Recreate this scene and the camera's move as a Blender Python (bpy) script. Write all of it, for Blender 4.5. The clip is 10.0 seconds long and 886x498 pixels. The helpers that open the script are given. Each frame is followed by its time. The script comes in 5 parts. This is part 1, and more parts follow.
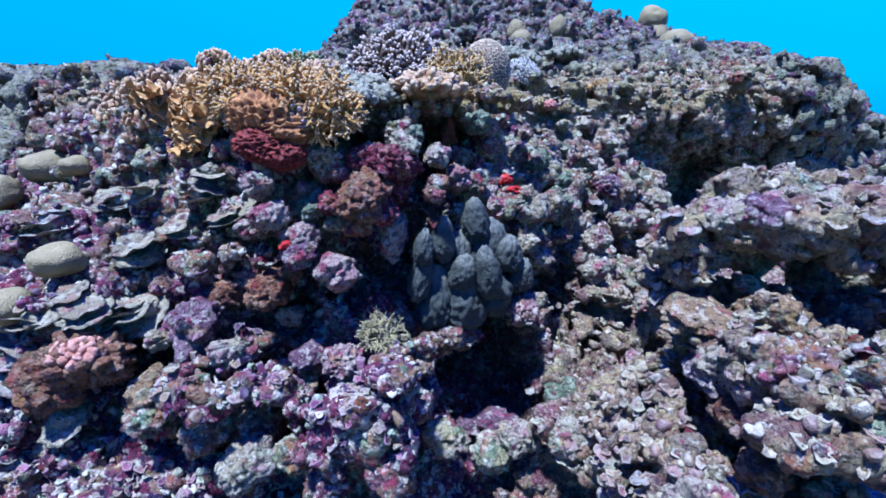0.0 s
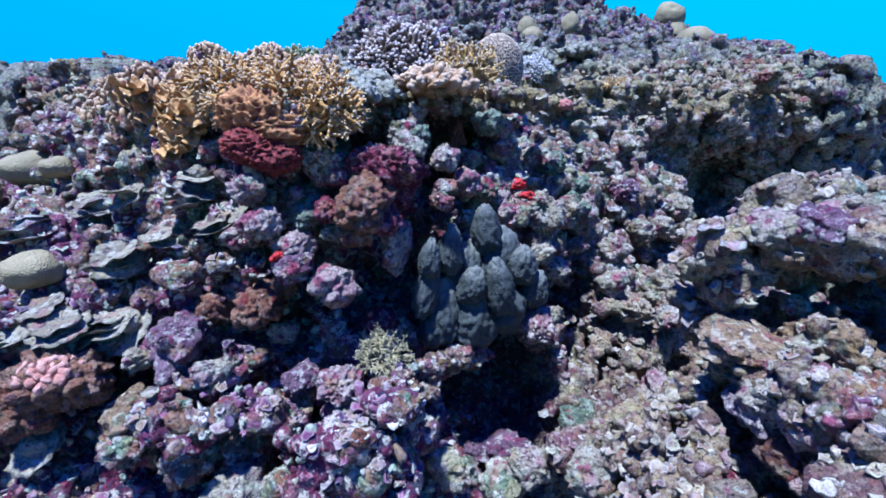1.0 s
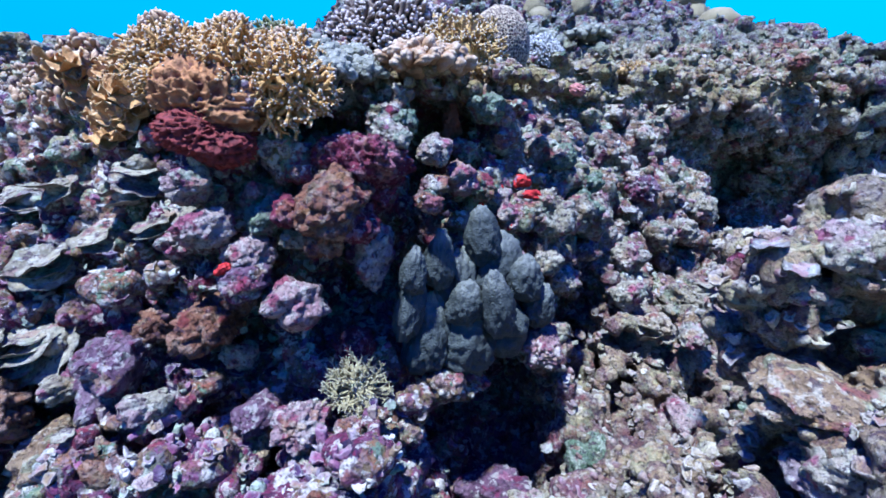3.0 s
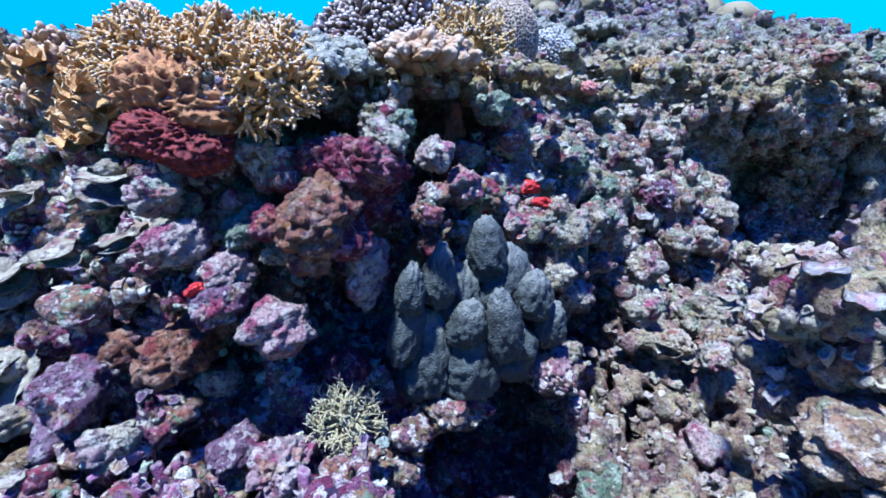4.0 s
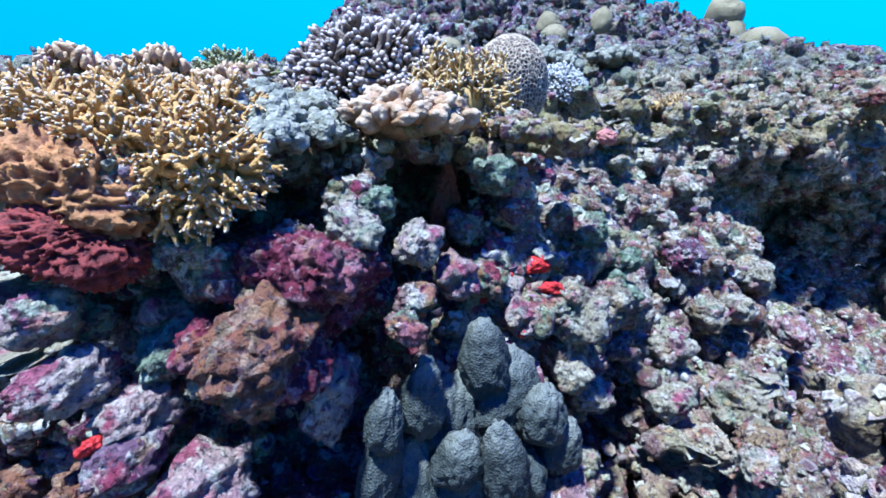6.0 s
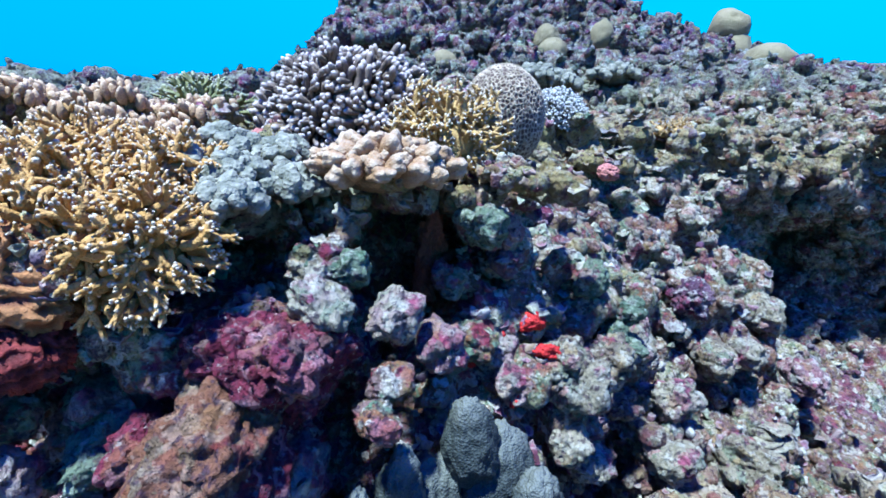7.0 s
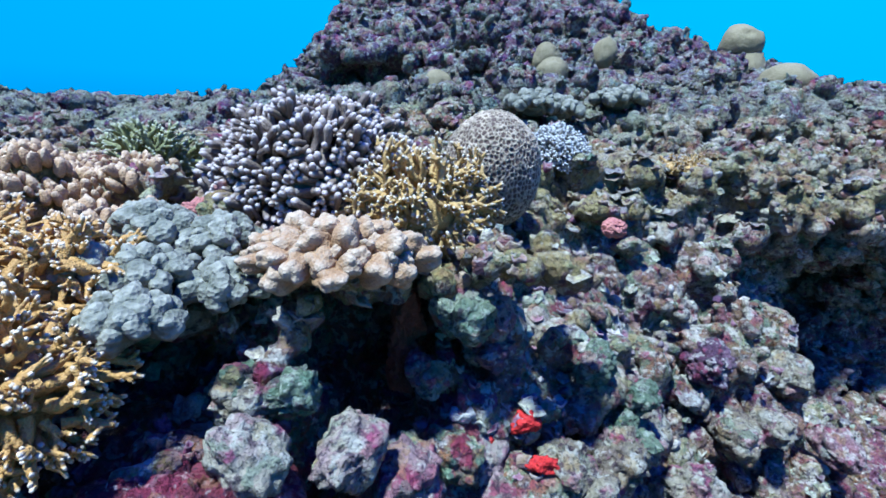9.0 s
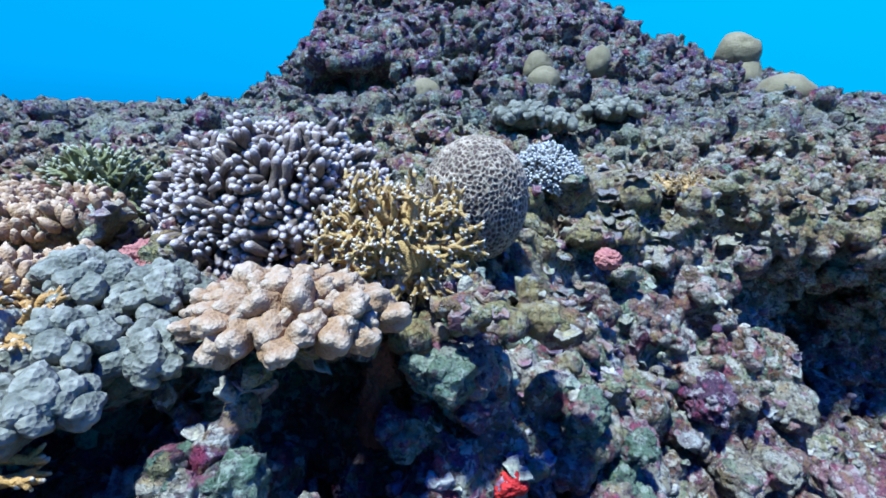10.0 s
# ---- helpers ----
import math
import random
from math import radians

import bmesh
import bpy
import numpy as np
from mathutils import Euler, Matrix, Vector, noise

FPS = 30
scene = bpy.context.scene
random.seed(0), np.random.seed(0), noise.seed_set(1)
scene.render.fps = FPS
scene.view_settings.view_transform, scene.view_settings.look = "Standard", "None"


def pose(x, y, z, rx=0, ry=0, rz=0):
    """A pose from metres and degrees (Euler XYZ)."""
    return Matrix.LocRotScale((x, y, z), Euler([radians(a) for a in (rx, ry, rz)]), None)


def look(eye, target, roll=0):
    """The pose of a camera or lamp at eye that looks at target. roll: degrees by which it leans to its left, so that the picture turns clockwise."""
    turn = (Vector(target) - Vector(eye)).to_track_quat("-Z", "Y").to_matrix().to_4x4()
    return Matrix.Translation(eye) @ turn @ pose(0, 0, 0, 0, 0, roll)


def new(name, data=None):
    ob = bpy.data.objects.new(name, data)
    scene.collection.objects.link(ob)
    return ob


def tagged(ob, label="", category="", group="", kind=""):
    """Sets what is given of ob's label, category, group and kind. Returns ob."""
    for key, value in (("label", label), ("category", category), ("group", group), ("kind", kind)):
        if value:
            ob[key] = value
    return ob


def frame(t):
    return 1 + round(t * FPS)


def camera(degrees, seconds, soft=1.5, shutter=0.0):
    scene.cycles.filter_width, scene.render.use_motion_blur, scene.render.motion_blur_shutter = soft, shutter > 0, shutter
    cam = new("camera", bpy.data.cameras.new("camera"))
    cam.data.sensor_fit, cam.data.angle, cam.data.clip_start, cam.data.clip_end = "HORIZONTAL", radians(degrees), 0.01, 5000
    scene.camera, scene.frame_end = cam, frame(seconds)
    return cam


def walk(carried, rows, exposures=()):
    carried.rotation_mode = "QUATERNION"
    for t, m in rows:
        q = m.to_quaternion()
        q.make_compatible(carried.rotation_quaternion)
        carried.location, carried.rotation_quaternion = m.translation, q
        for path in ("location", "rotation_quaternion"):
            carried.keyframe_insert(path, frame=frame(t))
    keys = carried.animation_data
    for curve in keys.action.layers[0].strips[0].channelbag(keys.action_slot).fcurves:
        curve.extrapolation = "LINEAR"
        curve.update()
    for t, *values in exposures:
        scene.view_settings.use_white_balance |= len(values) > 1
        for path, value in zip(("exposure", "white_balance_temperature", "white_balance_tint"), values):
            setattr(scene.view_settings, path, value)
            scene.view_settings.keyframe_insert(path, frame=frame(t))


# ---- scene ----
cam = camera(85.8, 10.0, 1.7)
PATH = [
    (0, (0.152, 0.068, 1.587), (0.061, 1.993, 1.053), 0.5),
    (0.5, (0.138, 0.156, 1.576), (0.027, 2.079, 1.04), 0.5),
    (1, (0.131, 0.255, 1.577), (0.019, 2.181, 1.049), 0.7),
    (1.5, (0.133, 0.341, 1.566), (0.021, 2.263, 1.025), 0.9),
    (2, (0.139, 0.43, 1.556), (0.026, 2.349, 1.004), 1.0),
    (2.2, (0.15, 0.467, 1.556), (0.026, 2.384, 1.0), 1.0),
    (3.3, (0.162, 0.634, 1.552), (0.044, 2.548, 0.984), 1.4),
    (3.5, (0.162, 0.67, 1.546), (0.04, 2.583, 0.974), 1.3),
    (4, (0.16, 0.758, 1.558), (0.025, 2.671, 0.99), 1.4),
    (4.5, (0.158, 0.851, 1.594), (0.015, 2.765, 1.034), 1.5),
    (5, (0.166, 0.951, 1.648), (0.021, 2.867, 1.093), 1.6),
    (5.5, (0.167, 1.044, 1.689), (0.009, 2.959, 1.134), 1.5),
    (5.7, (0.169, 1.081, 1.703), (0.014, 2.999, 1.157), 1.5),
    (6.8, (0.182, 1.28, 1.826), (0.041, 3.201, 1.286), 2.2),
    (7, (0.19, 1.318, 1.85), (0.047, 3.237, 1.305), 2.0),
    (7.5, (0.198, 1.392, 1.885), (0.054, 3.312, 1.344), 2.0),
    (8, (0.215, 1.461, 1.933), (0.062, 3.378, 1.381), 1.8),
    (8.5, (0.223, 1.518, 1.966), (0.068, 3.439, 1.432), 1.8),
    (9, (0.23, 1.586, 1.994), (0.072, 3.507, 1.46), 1.7),
    (9.5, (0.245, 1.652, 2.028), (0.097, 3.575, 1.498), 1.7),
    (10, (0.259, 1.727, 2.058), (0.122, 3.651, 1.528), 1.7),
]
EXPOSURES = [(0, 1.08, 4820, 19), (3.5, 1.28, 4800, 18), (5.5, 1.38, 4850, 13), (7, 1.24, 4780, 7), (10, 0.88, 4790, 6)]
walk(cam, [(t, look(eye, target, roll)) for t, eye, target, roll in PATH], EXPOSURES)

# ---- world and light ----
SUN_AT = (-0.20, -0.25, 0.947)                     # the way to the sun, above the water
world = bpy.data.worlds.new("open_water")
scene.world = world
world.use_nodes = True
wn, wl = world.node_tree.nodes, world.node_tree.links
w_co = wn.new("ShaderNodeTexCoord")
w_sep = wn.new("ShaderNodeSeparateXYZ")
wl.new(w_co.outputs["Generated"], w_sep.inputs[0])
w_up = wn.new("ShaderNodeMapRange")
w_up.inputs[1].default_value, w_up.inputs[2].default_value = -1.0, 1.0
wl.new(w_sep.outputs["Z"], w_up.inputs[0])
w_ramp = wn.new("ShaderNodeValToRGB")
wl.new(w_up.outputs[0], w_ramp.inputs[0])
stops = w_ramp.color_ramp.elements
stops[0].position, stops[0].color = 0.0, (0.003, 0.008, 0.09, 1)
stops[1].position, stops[1].color = 1.0, (0.07, 0.20, 2.5, 1)
for at, col in ((0.42, (0.003, 0.05, 0.30, 1)), (0.49, (0.034, 0.45, 0.82, 1)), (0.53, (0.026, 0.62, 1.06, 1)), (0.60, (0.026, 0.67, 1.04, 1)), (0.67, (0.04, 0.28, 1.5, 1))):
    s = stops.new(at)
    s.color = col
w_side = wn.new("ShaderNodeMapRange")
w_side.inputs[1].default_value, w_side.inputs[2].default_value = -0.8, 0.6
wl.new(w_sep.outputs["X"], w_side.inputs[0])
w_tint = wn.new("ShaderNodeMix")
w_tint.data_type = "RGBA"
w_tint.inputs[6].default_value, w_tint.inputs[7].default_value = (0.95, 0.92, 1.0, 1), (1.1, 1.12, 1.0, 1)
wl.new(w_side.outputs[0], w_tint.inputs[0])
w_mul = wn.new("ShaderNodeMix")
w_mul.data_type, w_mul.blend_type = "RGBA", "MULTIPLY"
w_mul.inputs[0].default_value = 1.0
wl.new(w_ramp.outputs[0], w_mul.inputs[6])
wl.new(w_tint.outputs[2], w_mul.inputs[7])
wl.new(w_mul.outputs[2], wn["Background"].inputs[0])
wn["Background"].inputs[1].default_value = 0.38

sun = new("sun", bpy.data.lights.new("sun", "SUN"))
sun.data.energy, sun.data.angle, sun.data.color = 6.4, radians(4.0), (0.84, 0.91, 0.89)
sun.matrix_world = look((SUN_AT[0] * 9, SUN_AT[1] * 9, SUN_AT[2] * 9), (0, 0, 0))


# ---- materials ----
def mat_base(name, rough=0.8):
    m = bpy.data.materials.new(name)
    m.use_nodes = True
    n, l = m.node_tree.nodes, m.node_tree.links
    p = n["Principled BSDF"]
    p.inputs["Roughness"].default_value = rough
    p.inputs["Specular IOR Level"].default_value = 0.25
    g = n.new("ShaderNodeNewGeometry")
    return m, n, l, p, g.outputs["Position"]


def tex(n, l, co, scale, detail=3.0, kind="noise", out=0, rough=0.6):
    t = n.new("ShaderNodeTexNoise" if kind == "noise" else "ShaderNodeTexVoronoi")
    t.inputs["Scale"].default_value = scale
    t.inputs["Detail"].default_value = detail if kind == "noise" else 0.0
    if kind == "noise":
        t.inputs["Roughness"].default_value = rough
    elif kind == "edge":
        t.feature = "DISTANCE_TO_EDGE"
    l.new(co, t.inputs["Vector"])
    return t.outputs[out]


def ramp(n, l, fac, pairs, smooth=True):
    r = n.new("ShaderNodeValToRGB")
    e = r.color_ramp.elements
    e[0].position, e[0].color = pairs[0][0], (*pairs[0][1], 1)
    e[1].position, e[1].color = pairs[-1][0], (*pairs[-1][1], 1)
    for at, col in pairs[1:-1]:
        e.new(at).color = (*col, 1)
    l.new(fac, r.inputs[0])
    return r.outputs[0]


def grade(n, l, fac, lo, hi, a=0.0, b=1.0):
    r = n.new("ShaderNodeMapRange")
    for i, v in ((1, lo), (2, hi), (3, a), (4, b)):
        r.inputs[i].default_value = v
    l.new(fac, r.inputs[0])
    return r.outputs[0]


def mixed(n, l, fac, a, b, blend="MIX"):
    x = n.new("ShaderNodeMix")
    x.data_type, x.blend_type = "RGBA", blend
    for i, v in ((0, fac), (6, a), (7, b)):
        if isinstance(v, tuple):
            x.inputs[i].default_value = (*v, 1)
        elif isinstance(v, float):
            x.inputs[i].default_value = v
        else:
            l.new(v, x.inputs[i])
    return x.outputs[2]


def bumped(n, l, p, heights):
    last = None
    for h, strength, dist in heights:
        b = n.new("ShaderNodeBump")
        b.inputs["Strength"].default_value, b.inputs["Distance"].default_value = strength, dist
        l.new(h, b.inputs["Height"])
        if last:
            l.new(last, b.inputs["Normal"])
        last = b.outputs[0]
    l.new(last, p.inputs["Normal"])


def added(n, l, a, b, op="ADD", k=None):
    m = n.new("ShaderNodeMath")
    m.operation = op
    l.new(a, m.inputs[0])
    if k is None:
        l.new(b, m.inputs[1])
    else:
        m.inputs[1].default_value = k
    return m.outputs[0]


def mat_rock(name, palette, per_object, speck=(0.55, 0.48, 0.35), crust=(0.20, 0.016, 0.04), crust_lo=0.585, zone=False, dots=0.4, accents=0.35, relief=0.9):
    """Dead coral rock under crusts of algae: patches, specks, pits, and painted cranny shade."""
    m, n, l, p, co = mat_base(name, 0.85)
    bend = n.new("ShaderNodeVectorMath")
    bend.operation = "MULTIPLY_ADD"
    l.new(tex(n, l, co, 18.0, 4.0, out=1), bend.inputs[0])
    bend.inputs[1].default_value = (0.09, 0.09, 0.09)
    l.new(co, bend.inputs[2])
    crumbs = n.new("ShaderNodeSeparateXYZ")
    l.new(tex(n, l, bend.outputs[0], 9.0, kind="voronoi", out=1), crumbs.inputs[0])
    patch = added(n, l, added(n, l, crumbs.outputs[0], None, "MULTIPLY", 0.5), grade(n, l, tex(n, l, bend.outputs[0], 7.0, 5.0, rough=0.65), 0.32, 0.68, 0.0, 0.5))
    if per_object:
        info = n.new("ShaderNodeObjectInfo")
        patch = added(n, l, added(n, l, patch, None, "MULTIPLY", 0.55), added(n, l, info.outputs["Random"], None, "MULTIPLY", 0.45))
    if zone is True:                              # maroon crusts to the west, paler corals to the east, darker tones low down
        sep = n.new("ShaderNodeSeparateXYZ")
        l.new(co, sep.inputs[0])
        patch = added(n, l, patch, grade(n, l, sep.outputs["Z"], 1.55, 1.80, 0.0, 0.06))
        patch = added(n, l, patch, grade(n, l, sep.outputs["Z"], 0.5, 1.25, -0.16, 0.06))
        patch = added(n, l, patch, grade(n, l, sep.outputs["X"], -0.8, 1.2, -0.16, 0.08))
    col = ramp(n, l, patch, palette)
    mid = tex(n, l, co, 24.0, 4.0)
    col = mixed(n, l, grade(n, l, mid, 0.53, 0.58, 0.0, 0.78), col, speck)
    red = tex(n, l, co, 11.0, 4.0)
    col = mixed(n, l, grade(n, l, red, crust_lo, crust_lo + 0.05, 0.0, 0.85), col, crust)
    spots = n.new("ShaderNodeSeparateXYZ")        # small bright crusts: ochre, green, red
    l.new(tex(n, l, bend.outputs[0], 24.0, kind="voronoi", out=1), spots.inputs[0])
    lone = spots.outputs[1]
    hue = ramp(n, l, lone, ((0.0, (0.34, 0.20, 0.045)), (0.045, (0.34, 0.20, 0.045)), (0.055, (0.11, 0.20, 0.10)), (0.5, (0.11, 0.20, 0.10)), (0.6, (0.33, 0.03, 0.03)), (0.95, (0.33, 0.03, 0.03)), (1.0, (0.36, 0.07, 0.14))))
    there = ramp(n, l, lone, ((0.0, (1, 1, 1)), (0.11, (1, 1, 1)), (0.12, (0, 0, 0)), (0.93, (0, 0, 0)), (0.94, (1, 1, 1))))
    col = mixed(n, l, added(n, l, there, None, "MULTIPLY", accents), col, hue)
    if zone is True:                              # beige and brown crusts on the low ground to the east
        calm = added(n, l, grade(n, l, sep.outputs["X"], 0.25, 0.75, 0.0, 0.7), grade(n, l, sep.outputs["Y"], 2.6, 3.2, 1.0, 0.3), "MULTIPLY")
        col = mixed(n, l, calm, col, mixed(n, l, grade(n, l, tex(n, l, co, 9.0, 5.0, rough=0.7), 0.44, 0.58), (0.12, 0.07, 0.038), (0.36, 0.27, 0.125)))
    if zone == "hill":                            # the same turf on the low flats about the hill
        sep = n.new("ShaderNodeSeparateXYZ")
        l.new(co, sep.inputs[0])
        turfy = added(n, l, grade(n, l, tex(n, l, co, 5.0, 5.0, rough=0.7), 0.42, 0.52), grade(n, l, sep.outputs["Z"], 2.0, 2.4, 0.75, 0.15), "MULTIPLY")
        col = mixed(n, l, turfy, col, (0.26, 0.245, 0.13))
    if zone is True:                              # olive turf in patches over the reef top
        turfy = added(n, l, grade(n, l, tex(n, l, co, 7.0, 5.0, rough=0.7), 0.40, 0.50), grade(n, l, sep.outputs["Z"], 1.56, 1.66), "MULTIPLY")
        turfy = added(n, l, turfy, grade(n, l, sep.outputs["Y"], 3.4, 4.5, 1.0, 0.2), "MULTIPLY")
        turfy = added(n, l, turfy, grade(n, l, sep.outputs["X"], -2.8, -1.6, 0.2, 1.0), "MULTIPLY")
        col = mixed(n, l, added(n, l, turfy, None, "MULTIPLY", 0.8), col, (0.27, 0.20, 0.06))
    # fine dark specks, then cranny shade put into the colour where the bumps dip
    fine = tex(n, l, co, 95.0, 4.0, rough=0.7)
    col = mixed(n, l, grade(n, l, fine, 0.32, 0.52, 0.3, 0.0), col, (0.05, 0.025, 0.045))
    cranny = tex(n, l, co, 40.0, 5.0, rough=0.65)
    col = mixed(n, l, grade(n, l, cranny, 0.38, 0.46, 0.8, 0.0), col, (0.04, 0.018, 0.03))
    pale = tex(n, l, co, 60.0, 3.0)
    col = mixed(n, l, grade(n, l, pale, 0.62, 0.70, 0.0, dots), col, (0.54, 0.48, 0.37))
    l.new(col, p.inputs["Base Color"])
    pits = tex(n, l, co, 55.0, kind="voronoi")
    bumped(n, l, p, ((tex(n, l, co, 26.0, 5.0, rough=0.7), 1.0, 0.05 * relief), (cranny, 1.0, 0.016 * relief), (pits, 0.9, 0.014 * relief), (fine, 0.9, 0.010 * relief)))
    return m


def mat_coral(name, low, high, tip=None, scale=30.0, polyp=260.0, relief=0.004, rough=0.7):
    """Living coral: a soft two-tone skin, fine polyps, and pale growing tips where the mesh has them; on the slate
    lobes the tips are painted top light.
    """
    m, n, l, p, co = mat_base(name, rough)
    col = mixed(n, l, grade(n, l, tex(n, l, co, scale, 4.0), 0.35, 0.65), low, high)
    info = n.new("ShaderNodeObjectInfo")
    col = mixed(n, l, grade(n, l, info.outputs["Random"], 0.0, 1.0, 0.0, 0.35), col, tuple(c * 0.55 for c in low))
    dots = tex(n, l, co, polyp, kind="voronoi")
    col = mixed(n, l, grade(n, l, dots, 0.15, 0.6, 0.0, 0.35), col, tuple(min(1, c * 1.6) for c in high))
    if tip:
        a = n.new("ShaderNodeAttribute")
        a.attribute_name = "tip"
        col = mixed(n, l, grade(n, l, a.outputs["Fac"], 0.55, 1.0), col, tip)
    l.new(col, p.inputs["Base Color"])
    p.inputs["Subsurface Weight"].default_value = 0.0
    bumped(n, l, p, ((tex(n, l, co, polyp * 0.4, 3.0), 0.5, relief), (dots, 0.5, relief)))
    return m


def mat_cells(name, wall, floor_col, tip_low=0.2):
    """A coral whose mesh carries its ridges in the attribute tip."""
    m, n, l, p, co = mat_base(name, 0.75)
    a = n.new("ShaderNodeAttribute")
    a.attribute_name = "tip"
    w = mixed(n, l, grade(n, l, tex(n, l, co, 30.0, 5.0), 0.40, 0.60), wall, tuple(c * 0.55 for c in wall))
    col = mixed(n, l, grade(n, l, a.outputs["Fac"], tip_low, 0.75), floor_col, w)
    l.new(col, p.inputs["Base Color"])
    bumped(n, l, p, ((tex(n, l, co, 45.0, 4.0), 0.6, 0.012), (tex(n, l, co, 160.0, 3.0), 0.7, 0.006)))
    return m


REEF = ((0.0, (0.022, 0.013, 0.036)), (0.12, (0.12, 0.012, 0.034)), (0.24, (0.18, 0.07, 0.105)), (0.34, (0.155, 0.10, 0.028)), (0.43, (0.23, 0.14, 0.12)), (0.52, (0.24, 0.095, 0.035)), (0.60, (0.12, 0.18, 0.10)), (0.70, (0.31, 0.27, 0.12)), (0.82, (0.34, 0.27, 0.19)), (1.0, (0.48, 0.44, 0.31)))
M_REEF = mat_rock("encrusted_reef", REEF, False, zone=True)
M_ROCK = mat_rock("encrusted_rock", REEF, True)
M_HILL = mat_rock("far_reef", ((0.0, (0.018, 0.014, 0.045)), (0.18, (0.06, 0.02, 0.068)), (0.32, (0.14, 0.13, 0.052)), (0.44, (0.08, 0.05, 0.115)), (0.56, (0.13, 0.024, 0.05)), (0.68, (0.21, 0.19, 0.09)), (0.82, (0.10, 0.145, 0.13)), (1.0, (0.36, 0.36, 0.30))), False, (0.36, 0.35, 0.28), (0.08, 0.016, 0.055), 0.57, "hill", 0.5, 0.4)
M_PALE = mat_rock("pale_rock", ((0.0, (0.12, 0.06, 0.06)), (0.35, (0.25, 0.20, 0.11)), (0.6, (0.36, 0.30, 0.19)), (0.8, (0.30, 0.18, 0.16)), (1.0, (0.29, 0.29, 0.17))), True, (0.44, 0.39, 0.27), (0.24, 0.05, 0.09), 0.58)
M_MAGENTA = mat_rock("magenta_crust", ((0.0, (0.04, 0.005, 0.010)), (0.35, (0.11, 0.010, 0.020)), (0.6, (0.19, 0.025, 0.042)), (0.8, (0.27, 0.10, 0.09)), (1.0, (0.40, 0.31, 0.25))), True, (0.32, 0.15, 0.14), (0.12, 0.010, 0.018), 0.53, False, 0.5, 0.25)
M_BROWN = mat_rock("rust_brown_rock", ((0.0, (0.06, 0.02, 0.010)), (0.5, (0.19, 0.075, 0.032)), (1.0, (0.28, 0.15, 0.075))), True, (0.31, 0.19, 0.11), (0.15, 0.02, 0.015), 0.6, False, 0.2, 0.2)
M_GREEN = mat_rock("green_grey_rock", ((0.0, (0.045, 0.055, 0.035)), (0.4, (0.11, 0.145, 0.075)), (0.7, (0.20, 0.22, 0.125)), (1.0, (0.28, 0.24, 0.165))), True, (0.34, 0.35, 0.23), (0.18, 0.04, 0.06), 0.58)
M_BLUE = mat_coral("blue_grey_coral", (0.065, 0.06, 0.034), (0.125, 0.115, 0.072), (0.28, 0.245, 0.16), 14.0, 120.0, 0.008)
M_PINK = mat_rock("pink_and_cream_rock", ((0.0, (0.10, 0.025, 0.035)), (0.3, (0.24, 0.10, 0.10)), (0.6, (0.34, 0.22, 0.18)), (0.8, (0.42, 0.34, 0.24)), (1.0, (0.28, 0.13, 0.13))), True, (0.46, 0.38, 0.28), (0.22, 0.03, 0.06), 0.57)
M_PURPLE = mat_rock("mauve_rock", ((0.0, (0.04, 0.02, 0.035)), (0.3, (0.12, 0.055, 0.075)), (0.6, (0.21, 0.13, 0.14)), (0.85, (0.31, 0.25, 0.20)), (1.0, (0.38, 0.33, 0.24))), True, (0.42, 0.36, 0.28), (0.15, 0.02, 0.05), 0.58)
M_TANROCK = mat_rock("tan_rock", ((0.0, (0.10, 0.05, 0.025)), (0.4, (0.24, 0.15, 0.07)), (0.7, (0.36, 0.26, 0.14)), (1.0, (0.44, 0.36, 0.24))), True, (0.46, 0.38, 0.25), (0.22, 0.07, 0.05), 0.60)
M_SALMON = mat_coral("salmon_knob_coral", (0.20, 0.075, 0.045), (0.32, 0.14, 0.09), (0.46, 0.26, 0.18), 20.0, 150.0, 0.006)
M_FIRE = mat_coral("mustard_coral", (0.25, 0.125, 0.026), (0.37, 0.20, 0.052), (0.52, 0.40, 0.25))
M_YELLOW = mat_coral("olive_yellow_coral", (0.24, 0.135, 0.036), (0.36, 0.225, 0.07), (0.56, 0.46, 0.31))
M_FINGER = mat_coral("mauve_finger_coral", (0.085, 0.055, 0.034), (0.15, 0.104, 0.068), (0.48, 0.375, 0.29))
M_CREAM = mat_coral("cream_cauliflower_coral", (0.17, 0.088, 0.032), (0.27, 0.155, 0.066), (0.39, 0.28, 0.165), 22.0, 190.0, 0.004)
M_TANLOBE = mat_coral("tan_lobed_coral", (0.22, 0.12, 0.05), (0.33, 0.20, 0.09), (0.50, 0.35, 0.20), 20.0, 190.0, 0.004)
M_BUSH = mat_coral("bleached_bush_coral", (0.20, 0.155, 0.065), (0.29, 0.235, 0.11), (0.42, 0.37, 0.22))
M_GREENBR = mat_coral("green_staghorn_coral", (0.11, 0.105, 0.032), (0.19, 0.175, 0.06), (0.38, 0.35, 0.20))
M_WHITE = mat_coral("grey_white_bush_coral", (0.16, 0.14, 0.11), (0.26, 0.235, 0.19), (0.48, 0.44, 0.36))
M_LEAF = mat_coral("tan_leaf_coral", (0.26, 0.125, 0.032), (0.39, 0.21, 0.065), (0.54, 0.38, 0.19), 16.0, 180.0, 0.004)
M_PLATE = mat_rock("beige_plate_coral", ((0.0, (0.13, 0.10, 0.055)), (0.5, (0.22, 0.18, 0.105)), (1.0, (0.31, 0.27, 0.17))), True, (0.32, 0.28, 0.19), (0.17, 0.08, 0.06), 0.60, False, 0.4, 0.15, 0.4)
